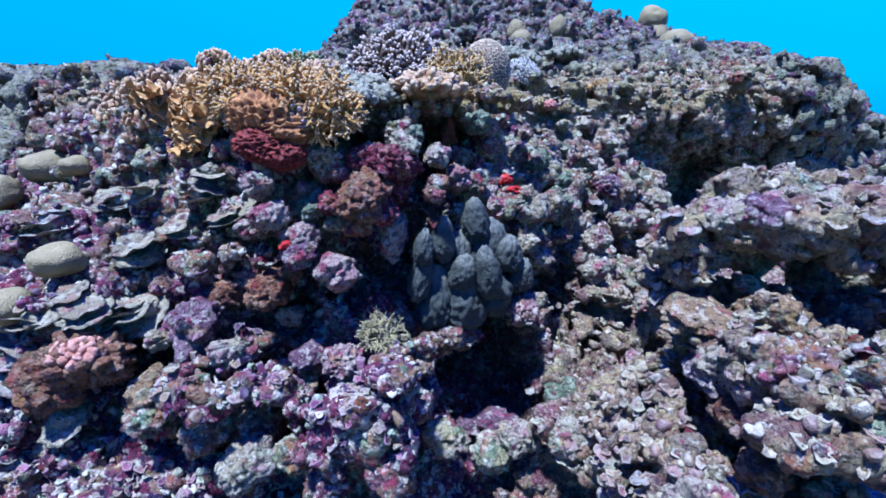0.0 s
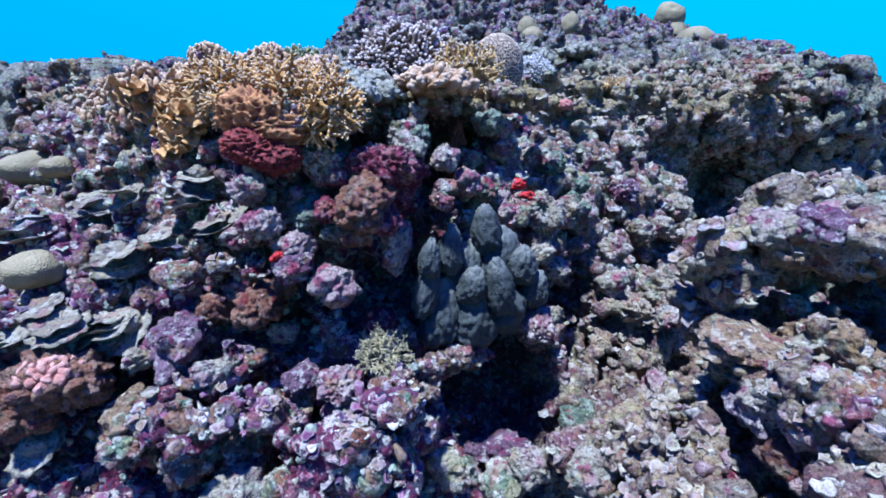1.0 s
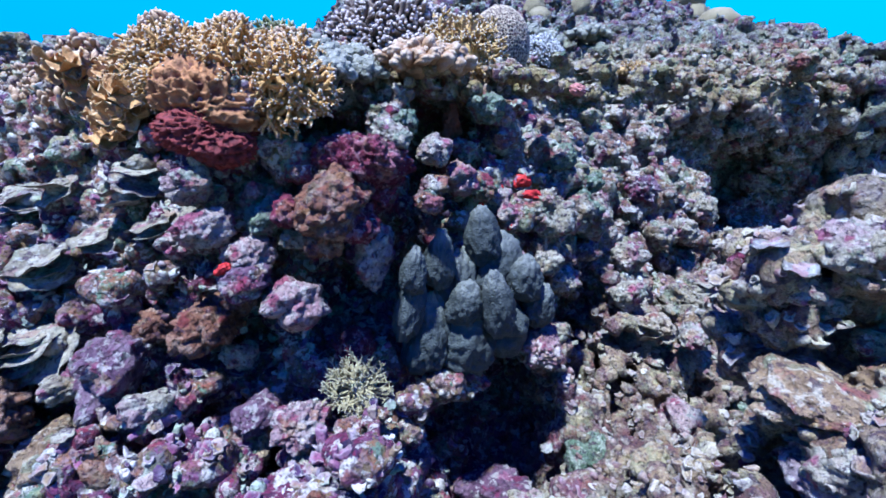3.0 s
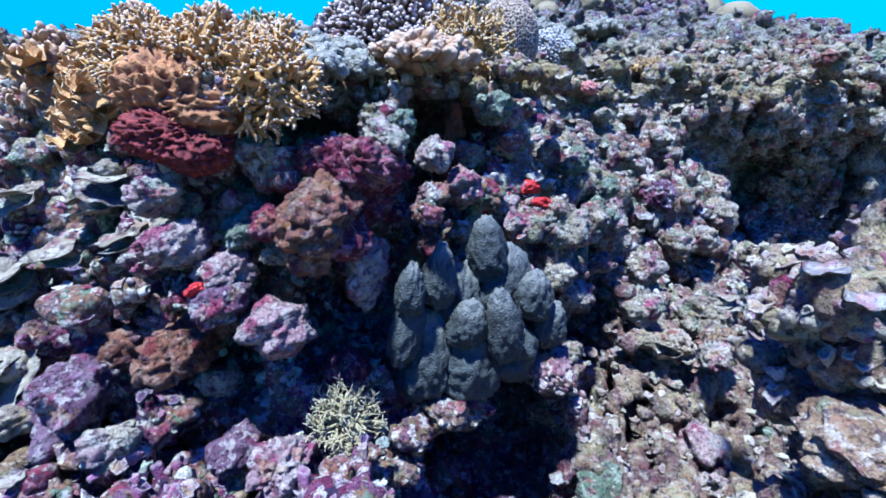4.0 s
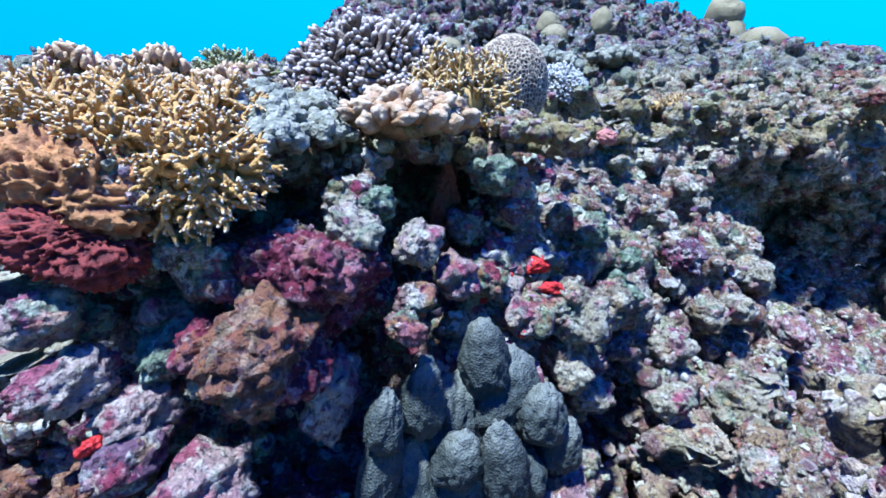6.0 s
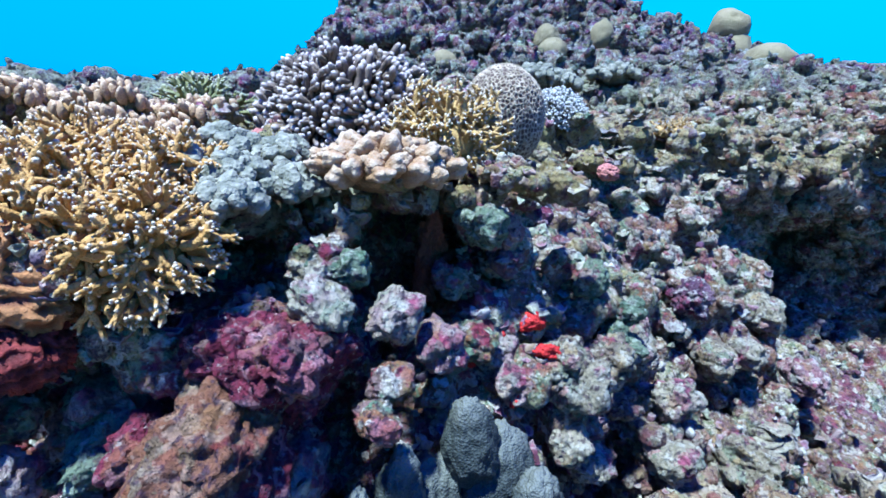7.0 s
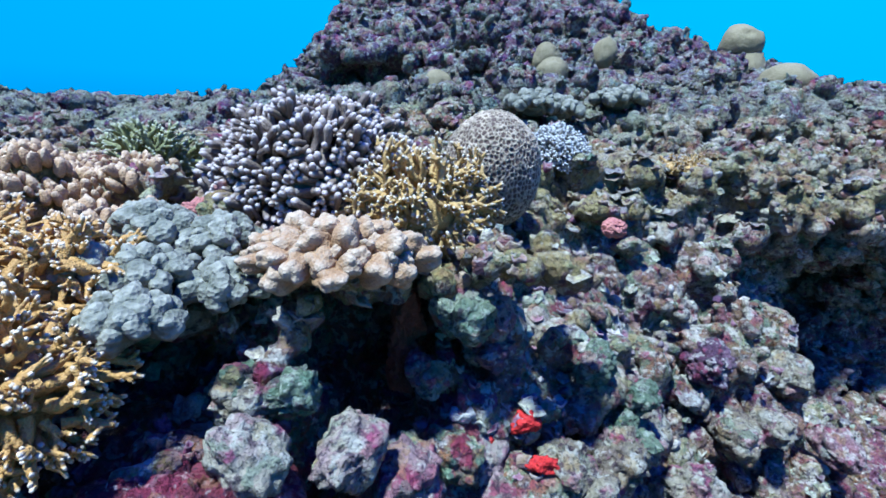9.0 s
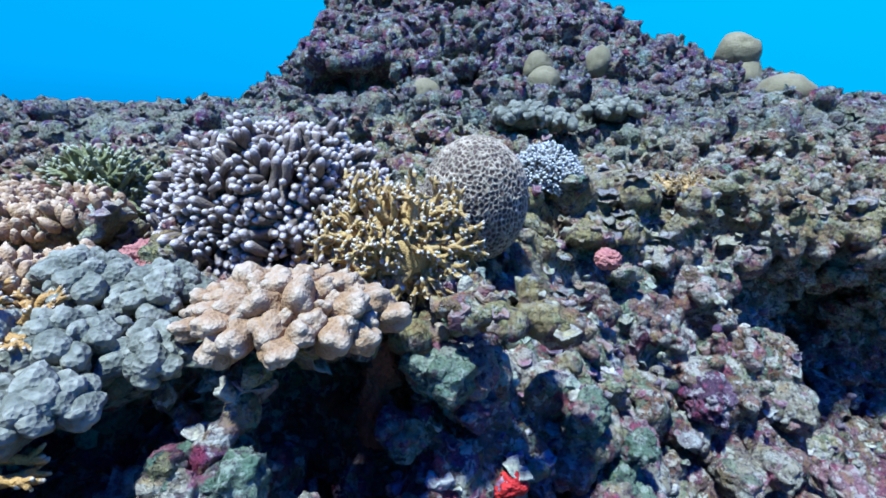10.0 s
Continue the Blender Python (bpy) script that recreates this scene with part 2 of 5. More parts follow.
M_PLATEG = mat_rock("grey_mauve_plate_coral", ((0.0, (0.11, 0.085, 0.07)), (0.5, (0.19, 0.16, 0.12)), (1.0, (0.27, 0.24, 0.185))), True, (0.29, 0.27, 0.21), (0.17, 0.06, 0.07), 0.58, False, 0.4, 0.25, 0.4)
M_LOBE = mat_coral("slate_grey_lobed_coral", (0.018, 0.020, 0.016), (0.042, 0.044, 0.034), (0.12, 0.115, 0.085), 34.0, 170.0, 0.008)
# near-black core: the shade between coral fingers put into the colour
M_DARK = mat_coral("finger_gap_shade", (0.022, 0.018, 0.016), (0.04, 0.032, 0.028))
M_MOUND = mat_coral("tan_mound_coral", (0.14, 0.105, 0.045), (0.205, 0.16, 0.075), None, 12.0, 150.0, 0.008)
M_RED = mat_coral("scarlet_sponge", (0.22, 0.006, 0.006), (0.38, 0.018, 0.012), None, 40.0, 120.0, 0.012)
M_ORANGE = mat_coral("rust_orange_sponge", (0.10, 0.028, 0.012), (0.15, 0.045, 0.020), None, 40.0, 150.0, 0.006)
M_BRAIN = mat_cells("grey_tan_honeycomb", (0.44, 0.33, 0.20), (0.085, 0.05, 0.032), 0.12)
M_RIDGE = mat_cells("brown_ridged_skin", (0.37, 0.155, 0.045), (0.10, 0.03, 0.012), 0.1)
M_CRUSTRED = mat_cells("dark_red_crust", (0.19, 0.026, 0.017), (0.04, 0.004, 0.003), 0.1)
M_SAND = mat_rock("rubble_and_sand", ((0.0, (0.06, 0.055, 0.05)), (0.5, (0.16, 0.145, 0.13)), (1.0, (0.26, 0.24, 0.21))), False)


# ---- shapes ----
def hashed(ix, iy, iz, seed):
    h = (ix.astype(np.int64) * 374761393 + iy.astype(np.int64) * 668265263 + iz.astype(np.int64) * 2147483647 + seed * 1274126177) & 0xFFFFFFFF
    h = ((h ^ (h >> 13)) * 1274126177) & 0xFFFFFFFF
    h = ((h ^ (h >> 16)) * 2246822519) & 0xFFFFFFFF
    return ((h ^ (h >> 15)) & 0xFFFFFF) / float(0x1000000)


def cells(co, size, seed, second=False):
    """Distance, in cells, from each place to the nearest of scattered seeds (and to the second nearest)."""
    q = co / size
    base = np.floor(q).astype(np.int64)
    best, next_best = np.full(len(co), 9.0), np.full(len(co), 9.0)
    for dx in (-1, 0, 1):
        for dy in (-1, 0, 1):
            for dz in (-1, 0, 1):
                c = base + (dx, dy, dz)
                d = np.zeros(len(co))
                for k in range(3):
                    d += (c[:, k] + 0.15 + 0.7 * hashed(c[:, 0], c[:, 1], c[:, 2], seed * 3 + k) - q[:, k]) ** 2
                d = np.sqrt(d)
                next_best = np.where(d < best, best, np.minimum(next_best, d))
                best = np.minimum(best, d)
    return (best, next_best) if second else best


def cloud(co, size, seed, octaves=3):
    """Smooth noise of about -1 to 1 at scattered places."""
    out, amp = np.zeros(len(co)), 1.0
    for o in range(octaves):
        q = co / size * 2 ** o
        b = np.floor(q).astype(np.int64)
        f = q - b
        f = f * f * (3 - 2 * f)
        v = np.zeros(len(co))
        for dx in (0, 1):
            for dy in (0, 1):
                for dz in (0, 1):
                    w = (f[:, 0] if dx else 1 - f[:, 0]) * (f[:, 1] if dy else 1 - f[:, 1]) * (f[:, 2] if dz else 1 - f[:, 2])
                    v += w * hashed(b[:, 0] + dx, b[:, 1] + dy, b[:, 2] + dz, seed + 17 * o)
        out += amp * (2 * v - 1)
        amp *= 0.5
    return out


def coords(me):
    a = np.empty(len(me.vertices) * 3)
    me.vertices.foreach_get("co", a)
    return a.reshape(-1, 3)


def normals(me):
    a = np.empty(len(me.vertices) * 3)
    me.vertices.foreach_get("normal", a)
    return a.reshape(-1, 3)


def reshape(me, co):
    me.vertices.foreach_set("co", np.ascontiguousarray(co, dtype=np.float32).ravel())
    me.update()


def finished(bm, name, material, tips=None):
    me = bpy.data.meshes.new(name)
    if isinstance(bm, bmesh.types.BMesh):
        bm.to_mesh(me)
        bm.free()
    else:
        me.from_pydata(*bm)
    me.polygons.foreach_set("use_smooth", [True] * len(me.polygons))
    me.materials.append(material)
    if tips is not None:
        me.attributes.new("tip", "FLOAT", "POINT").data.foreach_set("value", np.asarray(tips, dtype=np.float32))
    me.update()
    return me


def part(name, me, parent, m=None, label=""):
    """Links a mesh as one object under a thing or a part."""
    ob = new(name, me)
    ob.parent = parent
    if m is not None:
        ob.matrix_basis = m
    if label:
        ob["label"] = label
    return ob


def thing(name, label, category, m, group=""):
    ob = new(name)
    ob.empty_display_size = 0.05
    ob.matrix_basis = m
    return tagged(ob, label, category, group)


def solid(name, me, label, category, m, group=""):
    ob = new(name, me)
    ob.matrix_basis = m
    return tagged(ob, label, category, group)


def facing(at, way, spin=0.0, size=1.0):
    """A pose at a place whose z points along way."""
    q = Vector(way).to_track_quat("Z", "Y").to_matrix().to_4x4()
    if not hasattr(size, "__len__"):
        size = (size, size, size)
    return Matrix.Translation(at) @ q @ Matrix.Rotation(spin, 4, "Z") @ Matrix.Diagonal((*size, 1))


def ball(sub):
    bm = bmesh.new()
    bmesh.ops.create_icosphere(bm, subdivisions=sub, radius=1.0)
    return bm


def lump_mesh(name, seed, material, sub=5, knob=0.55, knobs=0.35, rough=0.25, squash=(1, 1, 1)):
    """A knobby, eroded lump of about unit radius."""
    me = finished(ball(sub), name, material)
    co = coords(me)
    n = co.copy()
    off = np.array((seed * 3.7, seed * 1.3, seed * 2.1))
    d = 1 + rough * cloud(co + off, 0.9, seed, 3)
    f = cells(co + off, knob, seed)
    d += knobs * np.clip(1 - f * f * 1.6, -0.4, 1) * (0.6 + 0.6 * cloud(co + off, 0.8, seed + 5, 1))
    f2 = cells(co + off, knob * 0.42, seed + 9)
    d += knobs * 0.32 * np.clip(1 - f2 * f2 * 1.6, -0.3, 1)
    d -= 0.25 * np.clip(cloud(co + off, 0.5, seed + 31, 2) - 0.45, 0, 1)
    d += knobs * 0.9 * (np.clip(cells(co + off, knob * 0.8, seed + 21), 0, 1) - 0.5) + knobs * 0.35 * (np.clip(cells(co + off, knob * 0.33, seed + 22), 0, 1) - 0.5)
    reshape(me, n * d[:, None] * np.array(squash))
    return me


def wart_mesh(name, seed, material, sub, size, amp, squash=(1, 1, 1), rough=0.14):
    """A rounded lobe of about unit radius under small round warts, paler at its end."""
    me = finished(ball(sub), name, material)
    co = coords(me)
    off = np.array((seed * 3.7, seed * 1.3, seed * 2.1))
    f = cells(co + off, size, seed)
    wart = np.clip(1 - (f / 0.62) ** 2, 0, 1)
    d = 1 + rough * cloud(co + off, 0.8, seed, 2) + amp * wart
    me.attributes.new("tip", "FLOAT", "POINT").data.foreach_set("value", np.clip(0.75 * co[:, 2] + 0.45 * wart, 0, 1).astype(np.float32))
    reshape(me, co * d[:, None] * np.array(squash))
    return me


def knuckle_mesh(name, seed, material, sub, knuckles, amp):
    """A stout blunt lobe of about unit radius that swells into smaller knuckles, palest at their ends."""
    me = finished(ball(sub), name, material)
    co, rng = coords(me), np.random.RandomState(seed)
    best = np.zeros(len(co))
    for k in range(knuckles):
        v = rng.normal(0, 1, 3)
        v[2] = abs(v[2]) * 1.3 - 0.35
        v /= np.linalg.norm(v)
        best = np.maximum(best, rng.uniform(0.7, 1.0) * np.exp(-((1 - co @ v) / 0.115)))
    f = cells(co + seed * 1.7, 0.24, seed)
    wart = np.exp(-(f / 0.42) ** 2)
    d = 0.80 + amp * best + 0.050 * wart + 0.08 * cloud(co + seed, 0.8, seed, 2)
    me.attributes.new("tip", "FLOAT", "POINT").data.foreach_set("value", np.clip(0.35 + 0.35 * co[:, 2] + 0.45 * best + 0.3 * (wart - 0.5), 0, 1).astype(np.float32))
    shaped = co * d[:, None] * np.array((0.86, 0.86, 1.0))
    shaped[:, 2] = np.sign(shaped[:, 2]) * np.abs(shaped[:, 2]) ** 0.72
    reshape(me, shaped)
    return me


def honey_mesh(name, seed, material, size, depth, sub=6, squash=(1, 1, 1), rough=0.12, bent=0.0, net=1.9):
    """A dome of about unit radius with a net of ridges; its cells are holes."""
    me = finished(ball(sub), name, material)
    co = coords(me)
    warp = np.stack([cloud(co + 7 * k, size * 1.6, seed + k, 2) for k in range(3)], 1) * size * bent
    a, b = cells(co + warp + seed, size, seed, True)
    edge = np.clip((b - a) * net, 0, 1)
    wall = 1 - edge
    d = 1 + rough * cloud(co + seed, 1.1, seed, 2) - depth * edge ** 0.55 + depth * 0.3 * cloud(co, size * 0.3, seed + 8, 2) + depth * 0.25 * cloud(co, size * 0.5, seed + 4, 1)
    reshape(me, co * d[:, None] * np.array(squash))
    me.attributes.new("tip", "FLOAT", "POINT").data.foreach_set("value", wall.astype(np.float32))
    return me


class Tubes:
    """Gathers round, tapering, forking limbs into one mesh."""

    def __init__(self, sides=6):
        self.v, self.f, self.t, self.sides = [], [], [], sides

    def limb(self, pts, radii, tips, root=None):
        k, first = self.sides, len(self.v)
        for i, (p, r, t) in enumerate(zip(pts, radii, tips)):
            way = (pts[min(i + 1, len(pts) - 1)] - pts[max(i - 1, 0)]).normalized()
            side = way.orthogonal().normalized()
            up = way.cross(side)
            for j in range(k):
                a = 2 * math.pi * j / k
                self.v.append(p + r * (math.cos(a) * side + math.sin(a) * up))
                self.t.append(t)
            if i:
                s = first + (i - 1) * k
                self.f += [(s + j, s + (j + 1) % k, s + k + (j + 1) % k, s + k + j) for j in range(k)]
        end = len(self.v)
        way = (pts[-1] - pts[-2]).normalized()
        self.v.append(pts[-1] + way * radii[-1] * 0.7)
        self.t.append(tips[-1])
        self.f += [(end - k + j, end - k + (j + 1) % k, end) for j in range(k)]
        if root is not None:
            self.f.append((root, first, first + 1))
        return end, first + k

    def mesh(self, name, material):
        return finished(([tuple(v) for v in self.v], [], self.f), name, material, self.t)


def sprig_mesh(name, seed, material, length, radius, forks, spread, bend=0.25, flat=1.0):
    """A forking coral branch that grows along z from its foot, with pale blunt tips."""
    rng, tubes = random.Random(seed), Tubes(5)

    def grow(p, way, r, left, depth, root=None):
        step = left / 3
        pts, radii, tips = [p], [r], [0.0]
        for i in range(3):
            way = (way + Vector((rng.gauss(0, bend), rng.gauss(0, bend) * flat, rng.gauss(0, bend)))).normalized()
            p = p + way * step
            pts.append(p)
            radii.append(r * (1 - 0.10 * (i + 1)))
            tips.append(0.0)
        if depth <= 0:
            tips[-1], tips[-2] = 1.0, 0.5
            radii[-1] *= 0.8
        end, low = tubes.limb(pts, radii, tips, root)
        if depth > 0:
            for i in range(rng.choice((2, 2, 3))):
                a = rng.uniform(0, 6.28)
                side = Vector((math.cos(a), math.sin(a) * flat, 0.2))
                grow(pts[-1] - way * r * 0.5, (way + side * spread * rng.uniform(0.6, 1.2)).normalized(), radii[-1] * 0.92, left * rng.uniform(0.55, 0.8), depth - 1, end)
            if rng.random() < 0.7:
                a = rng.uniform(0, 6.28)
                grow(pts[1], (way + Vector((math.cos(a), math.sin(a) * flat, 0)) * spread * 1.3).normalized(), r * 0.8, left * 0.5, 0, low)

    grow(Vector((0, 0, -radius)), Vector((0, 0, 1)), radius, length, forks)
    return tubes.mesh(name, material)


def thumbs_mesh(name, seed, material, length, radius, count, apart):
    """A tuft of blunt thumbs that stand close together, with swollen pale ends."""
    rng, tubes = random.Random(seed), Tubes(6)
    for i in range(count):
        a, s = 2.39996 * i, apart * math.sqrt((i + 0.3) / count)
        off = Vector((s * math.cos(a), s * math.sin(a), 0))
        way = (Vector((0, 0, 1)) + off * 9 + Vector((rng.gauss(0, 0.16), rng.gauss(0, 0.16), 0))).normalized()
        tall, r = length * rng.uniform(0.75, 1.2), radius * rng.uniform(0.85, 1.15)
        foot = off - way * length * 0.4
        bend = Vector((rng.gauss(0, 0.12), rng.gauss(0, 0.12), 0)) * tall
        tubes.limb([foot, foot + way * tall * 0.7 + bend, foot + way * tall * 1.15, foot + way * tall * 1.35], [r * 0.85, r, r * 1.08, r * 0.62], [0.0, 0.2, 0.62, 1.0], 0 if i else None)
    return tubes.mesh(name, material)


def plate_mesh(name, seed, material, ruffle=0.12, cup=0.18, lobes=5, thick=0.045, frill=0.8, around=32, rings=5):
    """A ruffled coral plate of about unit radius, thin at its pale rim."""
    rng = random.Random(seed)
    ph = [rng.uniform(0, 6.28) for _ in range(6)]
    v, f, t = [], [], []
    for layer in (0, 1):
        for i in range(rings + 1):
            s = i / rings
            for j in range(around):
                a = 2 * math.pi * j / around
                edge = 1 + 0.07 * math.sin(lobes * a + ph[0]) + 0.05 * math.sin((lobes * 2 + 1) * a + ph[1]) + 0.025 * frill * math.sin(11 * a + ph[2])
                r = s * edge * (0.97 if layer else 1)
                z = cup * s * s + ruffle * s * s * (math.sin((lobes + 1) * a + ph[3]) + 0.4 * frill * math.sin((2 * lobes + 1) * a + ph[4])) + 0.03 * s * math.sin(9 * s * 2 + 5 * a + ph[5])
                v.append((r * math.cos(a), r * math.sin(a), z - layer * thick * (1.3 - s)))
                t.append(max(0.0, (s - 0.7) / 0.3) if layer == 0 else 0.3)
    n = (rings + 1) * around
    for layer in (0, 1):
        for i in range(rings):
            for j in range(around):
                a, b = layer * n + i * around + j, layer * n + i * around + (j + 1) % around
                q = (a, b, b + around, a + around)
                f.append(q if layer == 0 else q[::-1])
    for j in range(around):
        a, b = rings * around + j, rings * around + (j + 1) % around
        f.append((a, b, b + n, a + n))
    return finished((v, [], f), name, material, t)


# ---- the reef itself ----
WALL_X = np.array((-6.0, -3.2, -2.6, -2.0, -1.5, -1.1, -0.7, -0.3, 0.1, 0.45, 0.75, 1.05, 1.5, 1.8, 2.2, 2.9, 4.0, 6.0))
WALL_Z = np.array((-0.6, 0.2, 0.8, 1.2, 1.6))
WALL_Y = np.array((
    (1.2, 1.4, 1.2, 1, 0.95, 1, 1.1, 1.2, 1.4, 1.5, 1.5, 1.5, 1.6, 1.8, 1.8, 2.2, 2.8, 4),
    (2.5, 2.2, 1.8, 1.56, 1.58, 1.73, 1.84, 1.92, 2.12, 2.23, 2.34, 2.31, 2.58, 2.78, 3, 3.6, 4.5, 6),
    (3.5, 2.8, 2.3, 1.95, 1.88, 2.03, 2.04, 2.1, 2.2, 2.37, 2.9, 3.08, 3.32, 4, 4.25, 4.35, 4.9, 6.5),
    (3.8, 3.2, 3, 2.49, 2.29, 2.2, 2.06, 2.08, 2.49, 2.7, 3.12, 3.34, 3.46, 4, 4.25, 4.35, 5, 6.6),
    (4, 3.6, 3.3, 2.7, 2.49, 2.27, 2.06, 2.1, 2.68, 3.22, 3.5, 3.7, 3.66, 3.66, 3.92, 4.15, 5, 6.7)))
TOP_X = np.array((-6.0, -3.0, -1.75, -1.4, -1.0, -0.5, 0.0, 0.5, 1.0, 1.5, 2.1, 2.6, 3.2, 4.0, 6.0))
TOP_Y = np.array((2.0, 2.8, 3.3, 4.2, 5.0, 5.5, 6.2))
TOP_Z = np.array((
    (1.58, 1.62, 1.63, 1.63, 1.64, 1.64, 1.55, 1.51, 1.5, 1.5, 1.5, 1.5, 1.45, 1.3, 1.1),
    (1.55, 1.6, 1.65, 1.68, 1.7, 1.69, 1.62, 1.54, 1.56, 1.55, 1.52, 1.49, 1.45, 1.3, 1.1),
    (1.66, 1.72, 1.75, 1.77, 1.77, 1.73, 1.71, 1.68, 1.65, 1.62, 1.59, 1.57, 1.48, 1.35, 1.15),
    (1.80, 1.82, 1.81, 1.82, 1.85, 1.9, 1.97, 1.89, 1.81, 1.89, 1.92, 1.92, 1.74, 1.5, 1.2),
    (1.88, 1.92, 1.93, 1.95, 2, 2.08, 2.14, 2.18, 2.14, 2.19, 2.22, 2.22, 2.02, 1.6, 1.25),
    (1.92, 1.95, 1.97, 2.06, 2.47, 2.51, 2.47, 2.48, 2.51, 2.42, 2.33, 2.24, 2, 1.6, 1.25),
    (1.95, 1.98, 2, 2.5, 2.95, 3.08, 3.14, 3.15, 3.05, 2.75, 2.45, 2.25, 2, 1.6, 1.3)))
# centre and half sizes: rock standing before the wall, and hollows in it
OUTCROPS = (((1.43, 1.85, 1.03), (0.54, 0.34, 0.33)), ((1.28, 1.38, 0.78), (0.36, 0.30, 0.25)), ((1.05, 1.50, 0.48), (0.36, 0.40, 0.24)), ((0.85, 1.95, 0.22), (0.30, 0.30, 0.20)),
            ((-0.30, 1.75, 0.45), (0.25, 0.20, 0.20)), ((-0.75, 1.80, 0.52), (0.22, 0.18, 0.16)), ((-1.02, 2.84, 1.66), (0.46, 0.26, 0.13)))
HOLLOWS_WEST = (
    ((-1.25, 1.86, 0.53), (0.33, 0.3, 0.11)), ((-0.48, 1.72, 0.58), (0.13, 0.22, 0.09)), ((-0.68, 2.12, 1.76), (0.5, 0.26, 0.18)), ((-1.24, 2.22, 1.72), (0.24, 0.26, 0.22)),
    ((-0.68, 1.86, 1.45), (0.24, 0.12, 0.2)), ((-0.61, 2.08, 1), (0.12, 0.28, 0.18)), ((-0.55, 1.9, 0.72), (0.14, 0.2, 0.12)), ((-0.7, 5.42, 2.25), (0.5, 0.34, 0.17)),
    ((-0.68, 2.05, 0.68), (0.2, 0.3, 0.12)), ((-0.63, 1.68, 0.42), (0.12, 0.25, 0.09)), ((-0.48, 2.4, 1.48), (0.16, 0.3, 0.1)))
HOLLOWS_MIDDLE = (
    ((0.34, 2.4, 0.34), (0.27, 0.5, 0.27)), ((-0.33, 2.08, 0.78), (0.15, 0.42, 0.13)), ((-0.38, 2.1, 1.07), (0.1, 0.44, 0.18)), ((0.46, 2.2, 0.52), (0.11, 0.25, 0.1)),
    ((-0.19, 2.12, 0.98), (0.18, 0.52, 0.3)), ((-0.01, 2.46, 1.36), (0.2, 0.36, 0.25)), ((-0.02, 2.66, 1.9), (0.4, 0.46, 0.2)), ((-0.22, 2.02, 1.57), (0.22, 0.2, 0.16)),
    ((0.36, 2.25, 0.12), (0.28, 0.5, 0.2)), ((-0.32, 2.25, 1.52), (0.16, 0.24, 0.09)), ((-0.02, 2.62, 1.42), (0.25, 0.44, 0.22)), ((-0.13, 2.18, 1.7), (0.2, 0.22, 0.14)))
HOLLOWS_EAST = (
    ((0.7, 2.5, 0.58), (0.15, 0.3, 0.14)), ((1.25, 2.5, 0.38), (0.18, 0.25, 0.12)), ((2.12, 3.8, 1.02), (0.46, 0.7, 0.4)), ((0.95, 2.05, 0.66), (0.24, 0.34, 0.14)),
    ((1.46, 1.74, 1.045), (0.44, 0.38, 0.105)), ((1.9, 3.72, 1.16), (0.3, 0.5, 0.28)), ((1.06, 2.62, 0.52), (0.12, 0.3, 0.1)), ((1.42, 1.7, 1.02), (0.46, 0.5, 0.15)),
    ((1.74, 1.72, 1.22), (0.16, 0.25, 0.08)), ((1.18, 1.95, 0.62), (0.19, 0.34, 0.12)), ((1.05, 1.72, 0.93), (0.16, 0.25, 0.1)), ((0.62, 2.1, 0.4), (0.12, 0.3, 0.1)),
    ((1.22, 1.22, 0.6), (0.24, 0.36, 0.1)), ((0.94, 1.6, 0.64), (0.12, 0.3, 0.11)), ((1.5, 1.3, 0.66), (0.2, 0.3, 0.09)), ((1.58, 3.54, 1.38), (0.38, 0.30, 0.18)),
    ((1.14, 3.36, 1.42), (0.2, 0.2, 0.12)))
HOLLOWS_DEEP = (((0.20, 2.25, 0.30), (0.28, 0.50, 0.20)), ((0.66, 2.50, 0.62), (0.13, 0.40, 0.15)), ((-0.62, 1.86, 0.66), (0.20, 0.26, 0.09)), ((-0.24, 1.98, 0.90), (0.14, 0.30, 0.12)), ((-0.40, 1.80, 0.40), (0.12, 0.24, 0.09)), ((-1.22, 1.72, 0.58), (0.16, 0.26, 0.08)), ((0.86, 2.55, 0.36), (0.12, 0.30, 0.08)), ((-0.72, 1.98, 1.02), (0.12, 0.26, 0.10)), ((1.10, 2.58, 0.49), (0.17, 0.26, 0.075)), ((0.84, 2.30, 0.22), (0.12, 0.26, 0.10)), ((1.42, 2.42, 0.62), (0.12, 0.26, 0.12)))
HOLLOWS = HOLLOWS_DEEP + HOLLOWS_WEST + HOLLOWS_MIDDLE + HOLLOWS_EAST

# a roof over the hollow, and many small caves low on the wall
SHELVES = (((-0.06, 2.68, 1.66), (0.20, 0.20, 0.04)),)
cave = random.Random(31)
for turn in range(52):
    x, z = (cave.uniform(0.45, 1.7), cave.uniform(0.05, 0.95)) if turn < 32 else (cave.uniform(-1.6, -0.35), cave.uniform(0.15, 0.85))
    y = float(np.interp(z, WALL_Z, [np.interp(x, WALL_X, row) for row in WALL_Y]))
    if turn % 2 and x > 0.8:
        y = cave.uniform(1.15, 1.7)
    HOLLOWS += (((x, y, z), (cave.uniform(0.06, 0.12), 0.22, cave.uniform(0.045, 0.08))),)


def table(xs, ys, values, x, y):
    """Values of a small table, read between its entries, for a whole grid."""
    cols = np.array([np.interp(x, xs, row) for row in values])
    return np.array([np.interp(y, ys, cols[:, i]) for i in range(len(x))])


